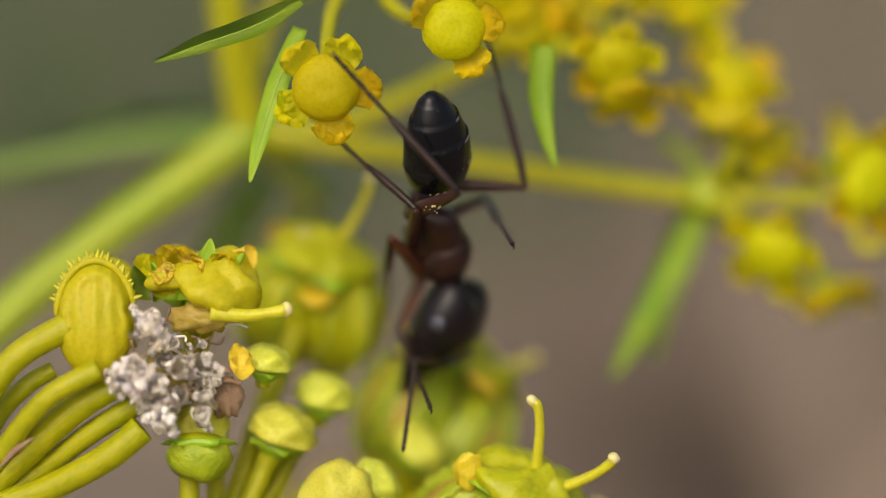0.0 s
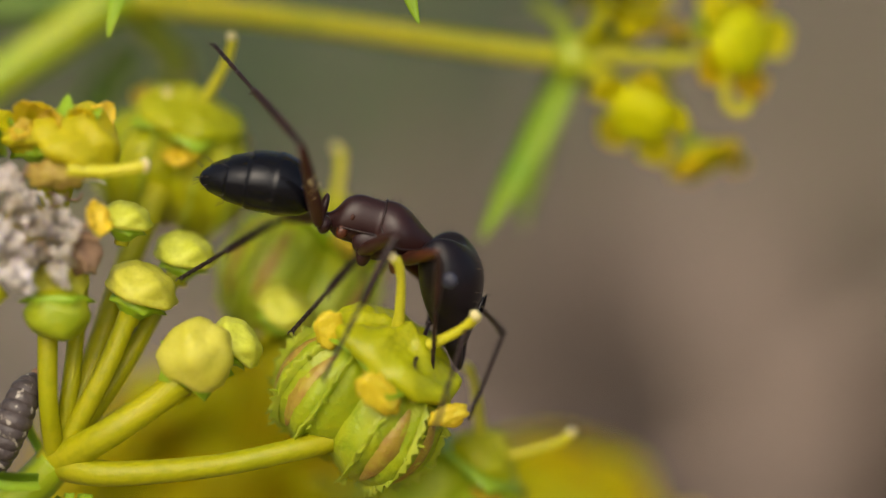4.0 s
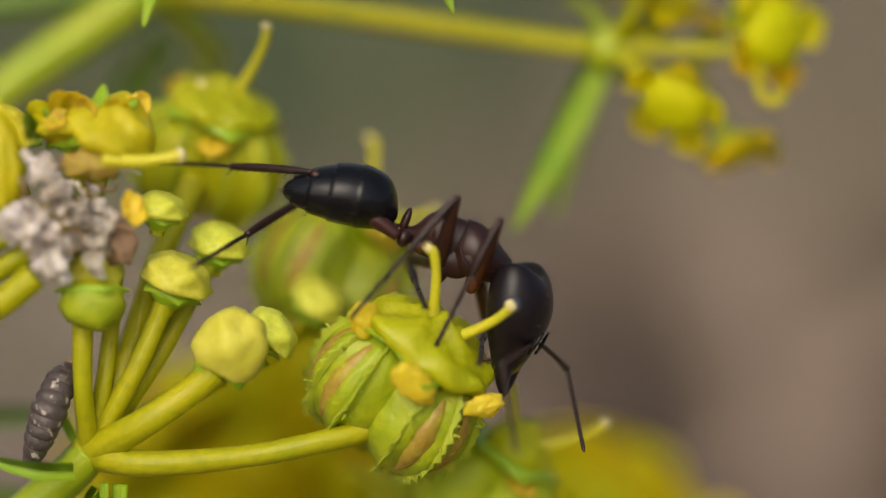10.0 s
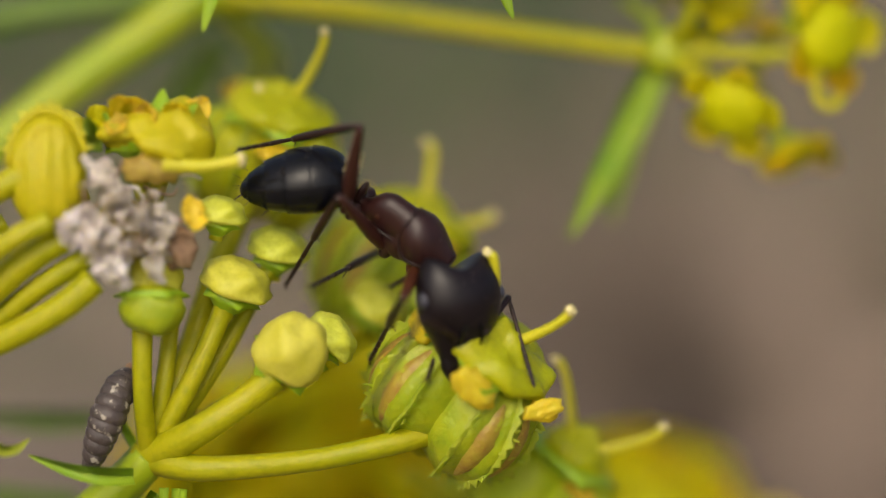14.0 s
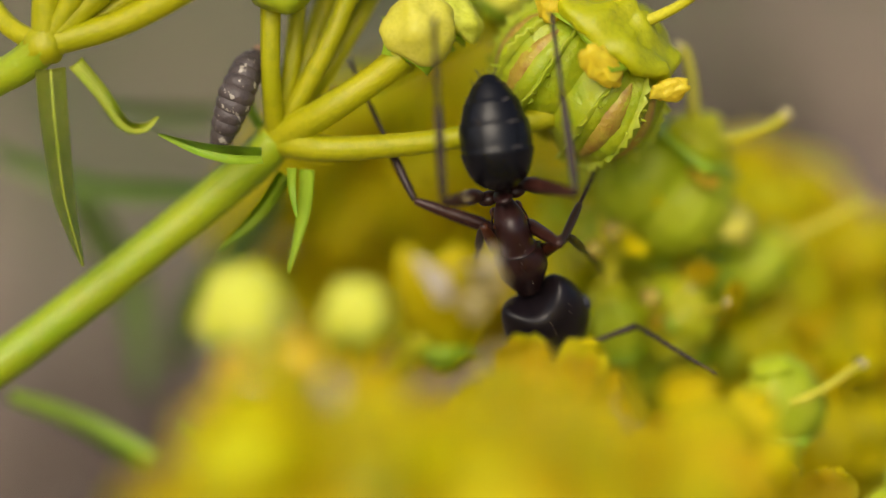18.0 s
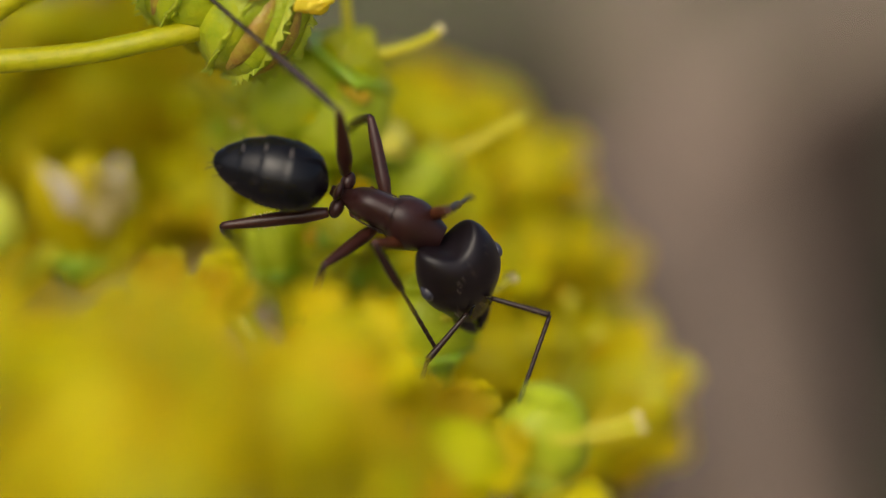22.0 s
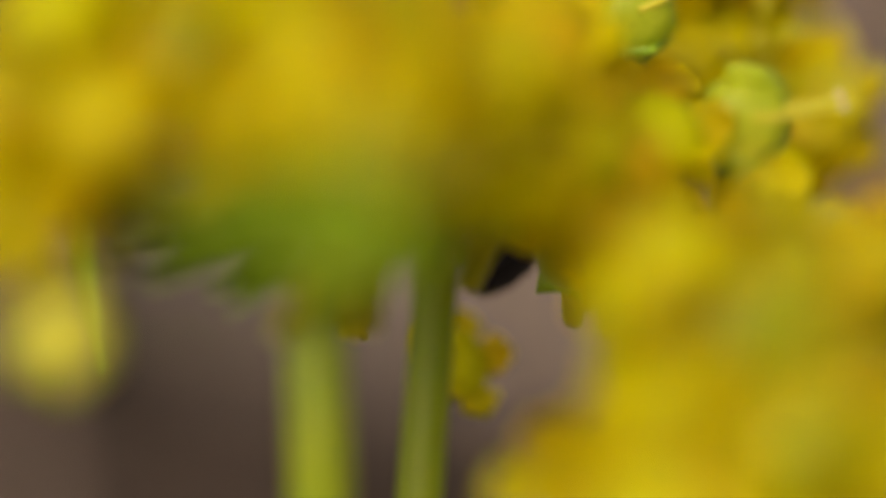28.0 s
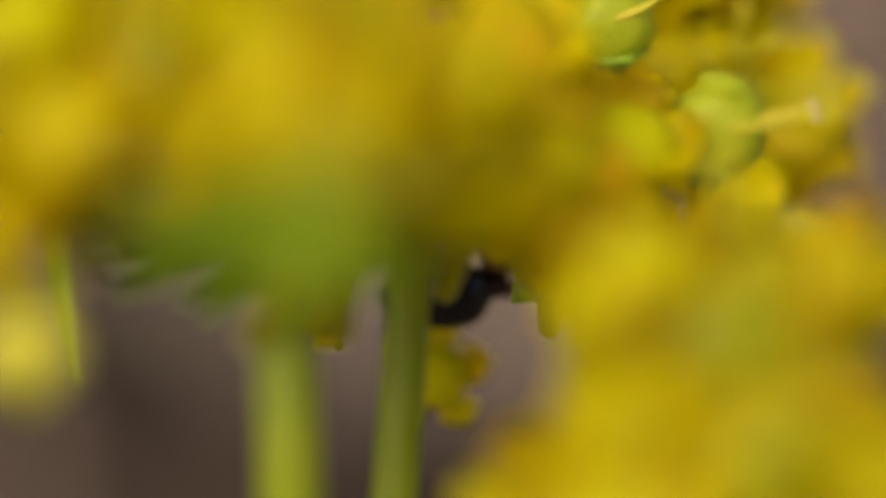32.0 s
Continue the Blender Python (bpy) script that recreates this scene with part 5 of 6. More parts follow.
NECK_AT = [(0.0, 576, 233), (0.5, 595, 247), (1.0, 641, 309), (1.5, 695, 328), (2.0, 768, 361), (2.5, 802, 386), (3.0, 799, 433),
    (3.5, 799, 430), (5.5, 766, 446), (6.0, 783, 465), (7.0, 802, 480), (8.0, 821, 482), (9.0, 840, 490), (10.0, 870, 494), (11.0,
    874, 515), (11.5, 815, 498), (12.0, 819, 444), (12.5, 773, 369), (13.0, 714, 323), (13.5, 646, 374), (15.5, 547, 665), (16.0,
    525, 781), (16.5, 475, 958), (17.0, 473, 1007), (17.5, 510, 1032), (18.0, 570, 1087), (18.5, 631, 1092), (19.0, 641, 1126),
    (19.5, 719, 1116), (20.0, 806, 1157), (20.5, 884, 1105), (21.0, 943, 1107), (21.5, 1031, 1058), (22.0, 1054, 1150), (22.5,
    1108, 1213), (23.0, 1035, 1315), (23.5, 794, 1379), (24.0, 758, 1389), (24.5, 720, 1400), (25.0, 729, 1588), (25.5, 826,
    1462), (26.0, 833, 1494), (26.5, 835, 1522), (28.5, 828, 1498), (32.0, 861, 1492)]
HEAD_AT = [(0.0, 521, 371), (0.5, 609, 437), (1.0, 646, 502), (1.5, 761, 542), (2.0, 851, 549), (2.5, 878, 564), (3.0, 834, 625),
    (3.5, 827, 636), (5.5, 844, 641), (6.0, 841, 660), (7.0, 852, 677), (8.0, 833, 679), (9.0, 860, 687), (10.0, 850, 701), (11.0,
    859, 719), (11.5, 835, 698), (12.0, 853, 644), (12.5, 858, 551), (13.0, 794, 514), (13.5, 719, 535), (15.5, 506, 807), (16.0,
    468, 888), (16.5, 435, 1028), (17.0, 475, 1077), (17.5, 540, 1132), (18.0, 640, 1197), (18.5, 703, 1197), (19.0, 714, 1238),
    (19.5, 808, 1264), (20.0, 911, 1282), (20.5, 993, 1240), (21.0, 1027, 1263), (21.5, 1161, 1178), (22.0, 1109, 1311), (22.5,
    1136, 1366), (23.0, 1075, 1445), (23.5, 801, 1488), (24.0, 788, 1489), (24.5, 725, 1500), (25.0, 739, 1688), (25.5, 876,
    1312), (26.0, 838, 1354), (28.5, 838, 1368), (32.0, 871, 1362)]
GASTER_AT = [(0.0, 549, -92), (0.5, 522, -100), (1.0, 489, -78), (1.5, 489, -24), (2.0, 421, 71), (2.5, 418, 136), (3.0, 394,
    201), (3.5, 382, 293), (5.5, 366, 326), (6.0, 383, 309), (7.0, 414, 317), (8.0, 438, 312), (9.0, 450, 328), (10.0, 483, 344),
    (11.0, 484, 338), (11.5, 452, 313), (12.0, 408, 317), (12.5, 353, 346), (13.0, 299, 361), (13.5, 275, 333), (15.5, 446, 338),
    (16.0, 448, 366), (16.5, 515, 530), (17.0, 513, 645), (17.5, 500, 670), (18.0, 495, 684), (18.5, 498, 714), (19.0, 514, 729),
    (19.5, 485, 759), (20.0, 494, 817), (20.5, 521, 836), (21.0, 549, 885), (21.5, 593, 1023), (22.0, 644, 1006), (22.5, 720,
    1035), (23.0, 733, 1043), (23.5, 754, 1016), (24.0, 738, 1011), (24.5, 695, 1025), (25.0, 707, 1203), (25.5, 686, 1702),
    (26.0, 718, 1834), (26.5, 700, 1842), (28.5, 828, 1700), (29.0, 834, 1672), (29.5, 820, 1690), (30.0, 755, 1752), (31.0, 702, 1762), (32.0, 690,
    1784)]
LEGS_AT = {
    "R3": [(0.0, 341, -192, 584, 88), (1.0, 396, -106, 648, 141), (2.0, 403, -99, 633, 161), (3.0, 434, -35, 549, 200), (3.5, 447, 0,
        572, 260), (5.5, 281, 306, 539, 246), (6.0, 263, 300, 533, 250), (7.0, 252, 301, 532, 263), (8.0, 251, 298, 529, 277),
        (9.0, 250, 300, 528, 290), (10.0, 250, 299, 507, 311), (11.0, 254, 295, 519, 320), (12.0, 287, 274, 527, 242), (13.0, 284,
        266, 494, 166), (13.5, 284, 252, 519, 182), (15.5, 271, 322, 441, 382), (16.0, 240, 296, 455, 456), (16.5, 390, 573, 450,
        748), (17.0, 390, 572, 431, 907), (17.5, 400, 577, 430, 932), (18.0, 400, 572, 430, 934), (19.0, 417, 626, 449, 936),
        (20.0, 306, 712, 481, 1002), (21.0, 341, 752, 546, 969), (21.5, 761, 1228, 696, 1203), (22.0, 674, 1155, 642, 1127),
        (23.0, 675, 1150, 725, 1160), (24.5, 600, 1200, 520, 1170), (25.0, 669, 1388, 649, 1438), (26.0, 618, 1444, 678, 1554),
        (28.5, 688, 1848, 698, 1758), (29.0, 711, 1829, 723, 1757), (30.0, 610, 1855, 670, 1755), (31.0, 618, 1862, 588, 1787),
        (32.0, 624, 1852, 584, 1772)],
    "L3": [(0.0, 629, -252, 721, 73), (1.0, 631, -186, 734, 71), (1.5, 651, -155, 711, 85), (2.0, 633, 81, 703, 96), (3.0, 449, 125,
        669, 190), (3.5, 357, 490, 547, 390), (6.0, 323, 480, 443, 355), (7.0, 322, 485, 447, 363), (9.0, 320, 485, 475, 365),
        (10.0, 317, 484, 505, 364), (11.0, 314, 485, 509, 367), (12.0, 317, 484, 422, 359), (13.0, 314, 486, 459, 226), (13.5,
        379, 502, 459, 402), (15.5, 731, 432, 751, 432), (16.0, 590, 561, 750, 524), (16.5, 680, 568, 645, 838), (17.0, 608, 609,
        640, 915), (17.5, 608, 612, 640, 927), (18.0, 610, 607, 643, 915), (19.0, 619, 636, 657, 931), (20.0, 616, 667, 678, 955),
        (21.0, 631, 707, 786, 925), (21.5, 631, 703, 841, 948), (22.0, 639, 725, 867, 930), (22.5, 864, 762, 974, 992), (23.0,
        835, 775, 943, 1030), (24.0, 813, 889, 786, 1189), (24.5, 810, 905, 780, 1110), (25.0, 769, 1368, 759, 1378), (26.0, 873,
        1534, 858, 1634), (28.5, 763, 1828, 738, 1758), (29.0, 786, 1809, 761, 1757), (30.0, 840, 1755, 850, 1675), (31.0, 863,
        1722, 853, 1632), (32.0, 886, 1612, 846, 1662)],
    "R2": [(0.0, 331, -52, 516, 121), (1.0, 331, -61, 536, 109), (1.4, 234, 390, 504, 230), (2.0, 243, 471, 503, 331), (2.5, 478, 616,
        598, 406), (3.0, 617, 740, 709, 485), (3.5, 607, 680, 727, 440), (5.5, 594, 601, 709, 351), (6.0, 583, 595, 708, 355),
        (7.0, 582, 587, 730, 345), (8.0, 584, 577, 749, 350), (9.0, 585, 575, 755, 350), (10.0, 580, 584, 775, 362), (11.0, 589,
        570, 789, 365), (12.0, 592, 564, 755, 346), (12.5, 541, 591, 631, 351), (13.0, 464, 571, 494, 266), (13.5, 369, 502, 459,
        302), (15.5, 351, 532, 471, 512), (16.0, 320, 616, 430, 601), (16.5, 335, 608, 425, 808), (17.0, 260, 677, 280, 912),
        (17.5, 260, 682, 300, 917), (18.0, 255, 684, 335, 915), (19.0, 249, 681, 389, 911), (20.0, 676, 1187, 671, 1077), (21.0,
        779, 1297, 771, 1157), (21.5, 799, 1313, 826, 1193), (22.0, 794, 1325, 839, 1195), (23.0, 875, 1275, 915, 1225), (24.5,
        620, 1370, 580, 1300), (26.0, 728, 1584, 778, 1534), (32.0, 816, 1562, 826, 1592)],
    "L2": [(0.0, 681, 163, 641, 93), (2.0, 503, 441, 563, 361), (3.0, 499, 590, 609, 455), (3.5, 547, 590, 667, 440), (6.0, 543, 545,
        643, 465), (9.0, 700, 540, 720, 480), (12.0, 737, 549, 627, 459), (13.0, 604, 531, 644, 421), (13.5, 539, 502, 599, 422),
        (15.5, 741, 462, 651, 532), (16.0, 755, 651, 630, 631), (16.5, 735, 638, 665, 818), (17.0, 715, 842, 517, 987), (17.5,
        650, 862, 600, 982), (18.0, 700, 857, 620, 1002), (19.0, 679, 856, 659, 1026), (20.0, 856, 942, 836, 962), (21.0, 801,
        1027, 906, 922), (21.5, 861, 933, 886, 873), (22.0, 854, 955, 914, 905), (23.0, 1185, 1200, 1030, 1135), (24.5, 830, 1320,
        780, 1280), (26.0, 858, 1554, 868, 1564), (32.0, 896, 1562, 916, 1592)],
    "R1": [(0.0, 461, 303, 471, 163), (1.0, 396, 439, 518, 237), (1.5, 551, 615, 571, 315), (2.0, 688, 676, 625, 381), (2.5, 778, 676,
        678, 426), (3.0, 807, 683, 784, 440), (3.5, 807, 680, 807, 440), (6.0, 723, 635, 763, 465), (7.0, 759, 635, 772, 385),
        (8.0, 753, 594, 801, 387), (9.0, 737, 620, 810, 395), (10.0, 737, 624, 850, 402), (11.0, 739, 620, 849, 403), (12.0, 757,
        584, 822, 394), (13.0, 674, 561, 669, 326), (13.5, 589, 622, 619, 472), (15.5, 311, 672, 451, 692), (16.0, 290, 804, 455,
        706), (16.5, 240, 738, 335, 898), (17.0, 265, 867, 343, 1005), (17.5, 410, 992, 405, 952), (18.0, 475, 1052, 490, 972),
        (19.0, 539, 1196, 569, 1086), (20.0, 796, 1327, 701, 1147), (21.0, 881, 1237, 806, 1132), (21.5, 1039, 1348, 921, 1113),
        (22.0, 1034, 1340, 932, 1155), (23.0, 965, 1385, 930, 1265), (24.5, 590, 1440, 620, 1400), (26.0, 778, 1444, 798, 1464),
        (32.0, 836, 1482, 846, 1502)],
    "L1": [(0.0, 541, 463, 481, 343), (1.0, 576, 369, 566, 249), (2.0, 728, 571, 765, 456), (3.0, 724, 575, 759, 465), (3.5, 767, 640,
        807, 510), (6.0, 743, 605, 803, 545), (7.0, 762, 575, 782, 515), (9.0, 760, 600, 800, 520), (10.0, 815, 644, 825, 584),
        (11.0, 809, 645, 849, 595), (12.0, 777, 629, 807, 539), (13.0, 639, 586, 649, 426), (15.5, 621, 692, 651, 662), (16.0,
        560, 796, 605, 771), (16.5, 575, 948, 535, 878), (17.0, 530, 937, 525, 977), (17.5, 575, 1122, 545, 1022), (18.0, 695,
        1037, 635, 992), (19.0, 739, 1041, 679, 996), (20.0, 911, 1112, 836, 1057), (21.5, 1081, 973, 1041, 1033), (23.0, 1110,
        1285, 1075, 1235), (24.5, 810, 1420, 780, 1380), (26.0, 858, 1444, 858, 1464), (32.0, 906, 1482, 906, 1502)],
}
ANTENNAE_AT = {
    "AR": [(0.0, 501, 493, 521, 383), (1.0, 546, 689, 581, 549), (2.0, 923, 671, 888, 471), (3.0, 809, 705, 839, 655), (6.0, 828, 665,
        861, 472), (7.0, 827, 667, 874, 465), (8.0, 811, 722, 851, 582), (9.0, 805, 750, 860, 560), (10.0, 865, 734, 855, 654),
        (11.0, 869, 775, 894, 655), (12.0, 877, 699, 902, 559), (13.0, 654, 636, 699, 436), (13.5, 599, 642, 669, 482), (15.5,
        311, 912, 411, 822), (16.0, 228, 851, 330, 868), (16.5, 270, 1043, 345, 1048), (17.5, 365, 1282, 395, 1222), (18.0, 435,
        1422, 525, 1262), (19.0, 709, 1276, 719, 1256), (20.0, 881, 1267, 896, 1237), (21.0, 989, 1537, 1017, 1347), (21.5, 1156,
        1253, 1151, 1103), (22.0, 991, 1460, 1010, 1375), (23.0, 1065, 1465, 1075, 1425), (24.5, 680, 1600, 700, 1550), (26.0,
        758, 1404, 798, 1424), (32.0, 816, 1462, 846, 1482)],
    "AL": [(0.0, 561, 603, 611, 363), (0.5, 679, 470, 659, 330), (1.0, 811, 649, 831, 459), (2.0, 948, 481, 903, 431), (3.0, 819, 700,
        919, 587), (3.5, 877, 710, 917, 590), (6.0, 843, 695, 913, 575), (7.0, 880, 703, 972, 700), (8.0, 901, 872, 929, 697),
        (9.0, 880, 730, 965, 610), (10.0, 983, 734, 970, 669), (11.0, 964, 705, 959, 645), (12.0, 972, 609, 922, 537), (13.0, 879,
        566, 934, 406), (13.5, 859, 542, 829, 432), (15.5, 581, 922, 551, 832), (16.0, 585, 931, 570, 908), (16.5, 575, 998, 525,
        1028), (17.0, 705, 1027, 585, 1067), (17.5, 655, 1212, 525, 1147), (18.0, 865, 1212, 800, 1137), (19.0, 1009, 1236, 894,
        1151), (20.0, 1066, 1237, 1006, 1142), (21.0, 1096, 1227, 1089, 1167), (21.5, 1441, 933, 1266, 1003), (22.0, 1196, 1397,
        1209, 1275), (23.0, 1245, 1480, 1125, 1425), (24.5, 830, 1600, 780, 1550), (26.0, 868, 1404, 848, 1394), (32.0, 916, 1452,
        896, 1442)],
}
# time, depth of the waist in mm, then how far thorax, head and gaster point away from the camera (-1 to 1)
DEPTH_AT = [(0, 0.2, 0.6, 0.2, -0.6), (1, 0.35, 0.3, 0.35, -0.15), (2, 0, 0.1, 0.1, 0.1), (3.5, 0, 0.1, 0.1, 0), (13, 0, 0, 0, 0), (13.5, 0, -0.2, -0.2, 0.2),
            (15.5, -1.2, 0.1, 0.8, -0.2), (16, -1.2, 0.15, 0.78, 0), (16.5, -1.2, 0.2, 0.85, 0), (17.5, -1.3, 0.6, 0.8, 0), (19, -1.0, 0.15, 0.5, 0), (20, -0.6, 0.1, 0.3, 0), (21.5, -0.4, 0, 0.4, 0), (22, -0.4, 0, 0.62, 0), (22.5, -0.6, 0, 0.6, 0.3),
            (23, -1.0, 0.1, 0.5, 0.6), (23.5, -0.8, 0.3, 0.5, 0.3), (24, -0.5, 0.5, 0.6, 0), (24.5, -0.4, 0.6, 0.6, 0), (25, 0.6, 0.85, 0.8, 0.1), (25.5, 2.6, 0.6, 0.6, 0.2), (26, 3.4, 0.2, 0.2, 0.2), (32, 3.4, 0.2, 0.2, 0.2)]
# time and how far its face turns to the camera beyond its back
FACE_AT = [(0, 0.2), (1, 0.55), (2, 0.3), (2.5, 0.2), (3.5, 0.1), (9, 0), (12, 0), (12.5, 0.1), (13, 0.3), (13.5, 0.45), (15.5, 0.1), (16, 0), (32, 0)]
# time and the way its back faces: right, away, up
BACK_AT = [(0, 0.95, -0.4, 0.1), (1, 0.8, -0.45, 0.35), (2, 0.5, -0.25, 0.8), (3.5, 0.3, -0.15, 0.95), (12.5, 0.1, -0.15, 1), (13, 0.05, -0.2, 1), (13.5, 0.2, -0.5, 0.8),
           (15.5, 0.3, -0.95, 0.1), (16.5, 0, -1, 0.15), (18, 0, -1, 0.1), (19, 0.2, -0.95, 0.2), (20, 0.3, -0.9, 0.35), (21.5, 0, -0.97, 0.25), (22, 0.05, -1, 0.12), (23, 0.2, -0.95, 0.2),
           (24.5, 0, -1, 0), (26, -0.3, -0.9, 0.2), (32, -0.3, -0.9, 0.2)]
LEG_SIZE = {"1": (140, 110, 140, 168, -36), "2": (155, 132, 145, 96, -42), "3": (190, 176, 145, 8, -14)}
ANT = {}


def segment_mesh(length, r0, r1, r2):
    """A leg joint along +x."""
    bm = tube([Vector((0, 0, 0)), Vector((length * 0.25 * U, 0, 1.5 * U)), Vector((length * 0.7 * U, 0, 1.5 * U)), Vector((length * U, 0, 0))],
              (r0 * 0.6 * U, r0 * U, r1 * U, r2 * U), 10, 5)
    return bm


def make_ant():
    ant = thing("ant", Vector((0, 0, 0)), "black and red-brown worker ant on the yellow umbel", "ant")
    rnd = random.Random(2)
    part("thorax", loft(smooth_rows([(-4, -8, 8, 8), (6, -8, 13, 12), (20, -8, 13, 12), (32, -4, 20, 17), (46, 4, 37, 25), (66, 9, 44, 29), (92, 10, 44, 30), (110, 11, 43, 31),
                                     (118, 12, 46, 37), (140, 10, 48, 45), (162, 5, 44, 45), (182, 0, 36, 37), (198, -2, 28, 28), (212, -2, 20, 20)]), 24), "red", ant, "dark red-brown humped thorax")
    for s in (-1, 1):
        part("side_plate", blob(Vector((112, s * 17, -22)) * U, (40, 17, 29), 20, 14, 0.06, 2, s), "red", ant)
        part("shoulder_plate", blob(Vector((146, s * 24, -2)) * U, (30, 21, 34), 20, 14, 0.05, 2, s + 3), "red", ant)
        part("gland_lobe", blob(Vector((52, s * 22, -18)) * U, (11, 8, 13), 12, 8, 0.1, 2, s), "amber", ant)
    part("petiole_node", blob(Vector((10, 0, 10)) * U, (8, 18, 28), 16, 10, 0.05, 2, 1), "red", ant, "upright red-brown scale")
    for s in (-1, 1):
        for x, z in ((158, -34), (98, -38), (14, -12)):
            part("coxa", blob(Vector((x + 4, s * (20 if x > 60 else 25), z - 2)) * U, (15, 13, 27) if x > 60 else (13, 20, 17), 14, 10, 0.05, 2, x), "amber" if x == 158 else "red", ant)
    for s in (-1, 1):
        part("groove", tube([Vector((x, s * y, z)) * U for x, y, z in ((112, 35, 16), (128, 44, -4), (146, 45, -14), (170, 40, -12), (190, 32, -6))], [1.2 * U, 2.4 * U, 2.6 * U, 2.4 * U, 1.2 * U], 6, 4), "leg", ant)
        part("groove", tube([Vector((x, s * y, z)) * U for x, y, z in ((40, 22, -12), (60, 30, -8), (84, 33, -6), (108, 35, -4))], [1.0 * U, 2.0 * U, 2.0 * U, 1.0 * U], 6, 4), "leg", ant)
        part("spiracle", blob(Vector((62, s * 29.5, 14)) * U, (4, 2.5, 6), 10, 8), "amber", ant)
    seam = tube([Vector((114 * U, math.cos(a) * 35.5 * U, (12 + math.sin(a) * 46) * U)) for a in [math.pi * k / 12 for k in range(13)]], [1.6 * U] * 13, 6, 2)
    part("seam", seam, "leg", ant)
    plates = smooth_rows([(0, -14, 10, 10), (8, -6, 32, 30), (24, 1, 51, 50), (56, 5, 61, 62), (95, 5, 62, 65), (135, 2, 53, 57), (168, -2, 40, 43), (190, -5, 27, 28),
                          (203, -7, 15, 16), (208, -8, 5, 5)], 10)
    edges = (0, 74, 120, 160, 192, 210)
    stepped = []
    for x, zc, rz, ry in plates:  # each back plate overlaps the next with a small step
        k = max(i for i in range(5) if x >= edges[i] or i == 0)
        lift = 2.6 * ((x - edges[k]) / (edges[k + 1] - edges[k])) ** 2 if x > 10 else 0.0
        stepped.append((x, zc, (rz + lift - 1.3) * 0.9, ry + lift - 1.3))
    ga = part("gaster", loft(stepped, 36), "black", ant, "glossy black gaster of overlapping plates")
    for x, ry, rz, zc in ((72, 64, 56.5, 5.2), (118, 62, 53, 3.6), (158, 47, 40.5, -0.8)):
        for lo, hi in ((0.62, 0.74),):
            ring = [Vector((x * U + 6 * U * math.cos(a) ** 2, math.cos(a) * ry * U, (zc + math.sin(a) * rz) * U)) for a in [math.pi * (lo + (hi - lo) * k / 6) for k in range(7)]]
            part("band", tube(ring, [0.3 * U, 0.9 * U, 1.3 * U, 1.2 * U, 1.0 * U, 0.8 * U, 0.3 * U], 5, 1), "band", ga, "short pale streak on a segment edge")
        ring = [Vector((x * U + 6 * U * math.cos(a) ** 2, math.cos(a) * (ry - 1.2) * U, (zc + math.sin(a) * (rz - 0.9)) * U)) for a in [2 * math.pi * k / 36 for k in range(37)]]
        part("segment_edge", tube(ring, [1.2 * U] * 37, 6, 1), "black", ga)
    for k in range(26):
        a, x = rnd.random() * 6.28, rnd.choice((70, 118, 158, 190, 205))
        r = np.interp(x, [60, 100, 140, 175, 200, 214], [60, 62, 54, 37, 20, 6])
        p = Vector((x, math.cos(a) * r, math.sin(a) * r)) * U
        part("hair", tube([p, p + Vector((14, math.cos(a) * 9, math.sin(a) * 9)) * U], (0.55 * U, 0.25 * U), 4, 1), "hair", ga)
    hb = loft(smooth_rows([(0, 24, 8, 12), (1, 25, 30, 42), (9, 27, 44, 60), (36, 29, 54, 75), (72, 28, 57, 79), (106, 24, 51, 69), (134, 19, 41, 53), (158, 14, 32, 41), (176, 9, 24, 31), (188, 6, 13, 20)], 6), 36)
    for v in hb.verts:  # the back of the head is drawn out into two round lobes
        q = v.co / U
        side = min(1.0, abs(q.y) / 72)
        v.co.x += (9 - 34 * side * side * (3 - 2 * side)) * max(0.0, 1 - max(0.0, q.x) / 85) ** 1.5 * U
    hd = part("head", hb, "head", ant, "dark brown-black head")
    for s in (-1, 1):
        part("eye", blob(Vector((60, s * 74, 38)) * U, (16, 10, 16), 18, 12), "eye", hd, "small blue-grey eye")
        pts = [Vector((150, s * 22, 12)), Vector((180, s * 21, 10)), Vector((204, s * 13, 8)), Vector((226, s * 4, 6))]
        part("mandible", tube([p * U for p in pts], (18 * U, 16 * U, 11 * U, 3 * U), 12, 5), "head", hd)
        for k in range(4):
            q = Vector((196 + 5 * k, s * (14 - 4 * k), 2)) * U
            part("tooth", tube([q, q + Vector((6, -s * 5, -3)) * U], (2.6 * U, 0.7 * U), 5, 1), "black", hd)
        part("palp", tube([Vector((158, s * 16, -10)) * U, Vector((166, s * 20, -34)) * U, Vector((186, s * 14, -42)) * U], (3 * U, 2.6 * U, 1.6 * U), 6, 4), "amber", hd)
        part("frontal_ridge", tube([Vector((108, s * 14, 80)) * U, Vector((130, s * 22, 66)) * U, Vector((148, s * 20, 55)) * U], (2 * U, 4 * U, 2 * U), 6, 4), "black", hd)
    for k in range(22):
        x, y = rnd.uniform(0, 150), rnd.uniform(-50, 50)
        z = np.interp(x, [0, 40, 80, 115, 150], [74, 90, 91, 80, 58]) * math.sqrt(max(0.2, 1 - (y / 80) ** 2))
        p = Vector((x, y, z)) * U
        part("hair", tube([p, p + Vector((rnd.uniform(-4, 6), y * 0.1, 15)) * U], (0.5 * U, 0.25 * U), 4, 1), "hair", hd)
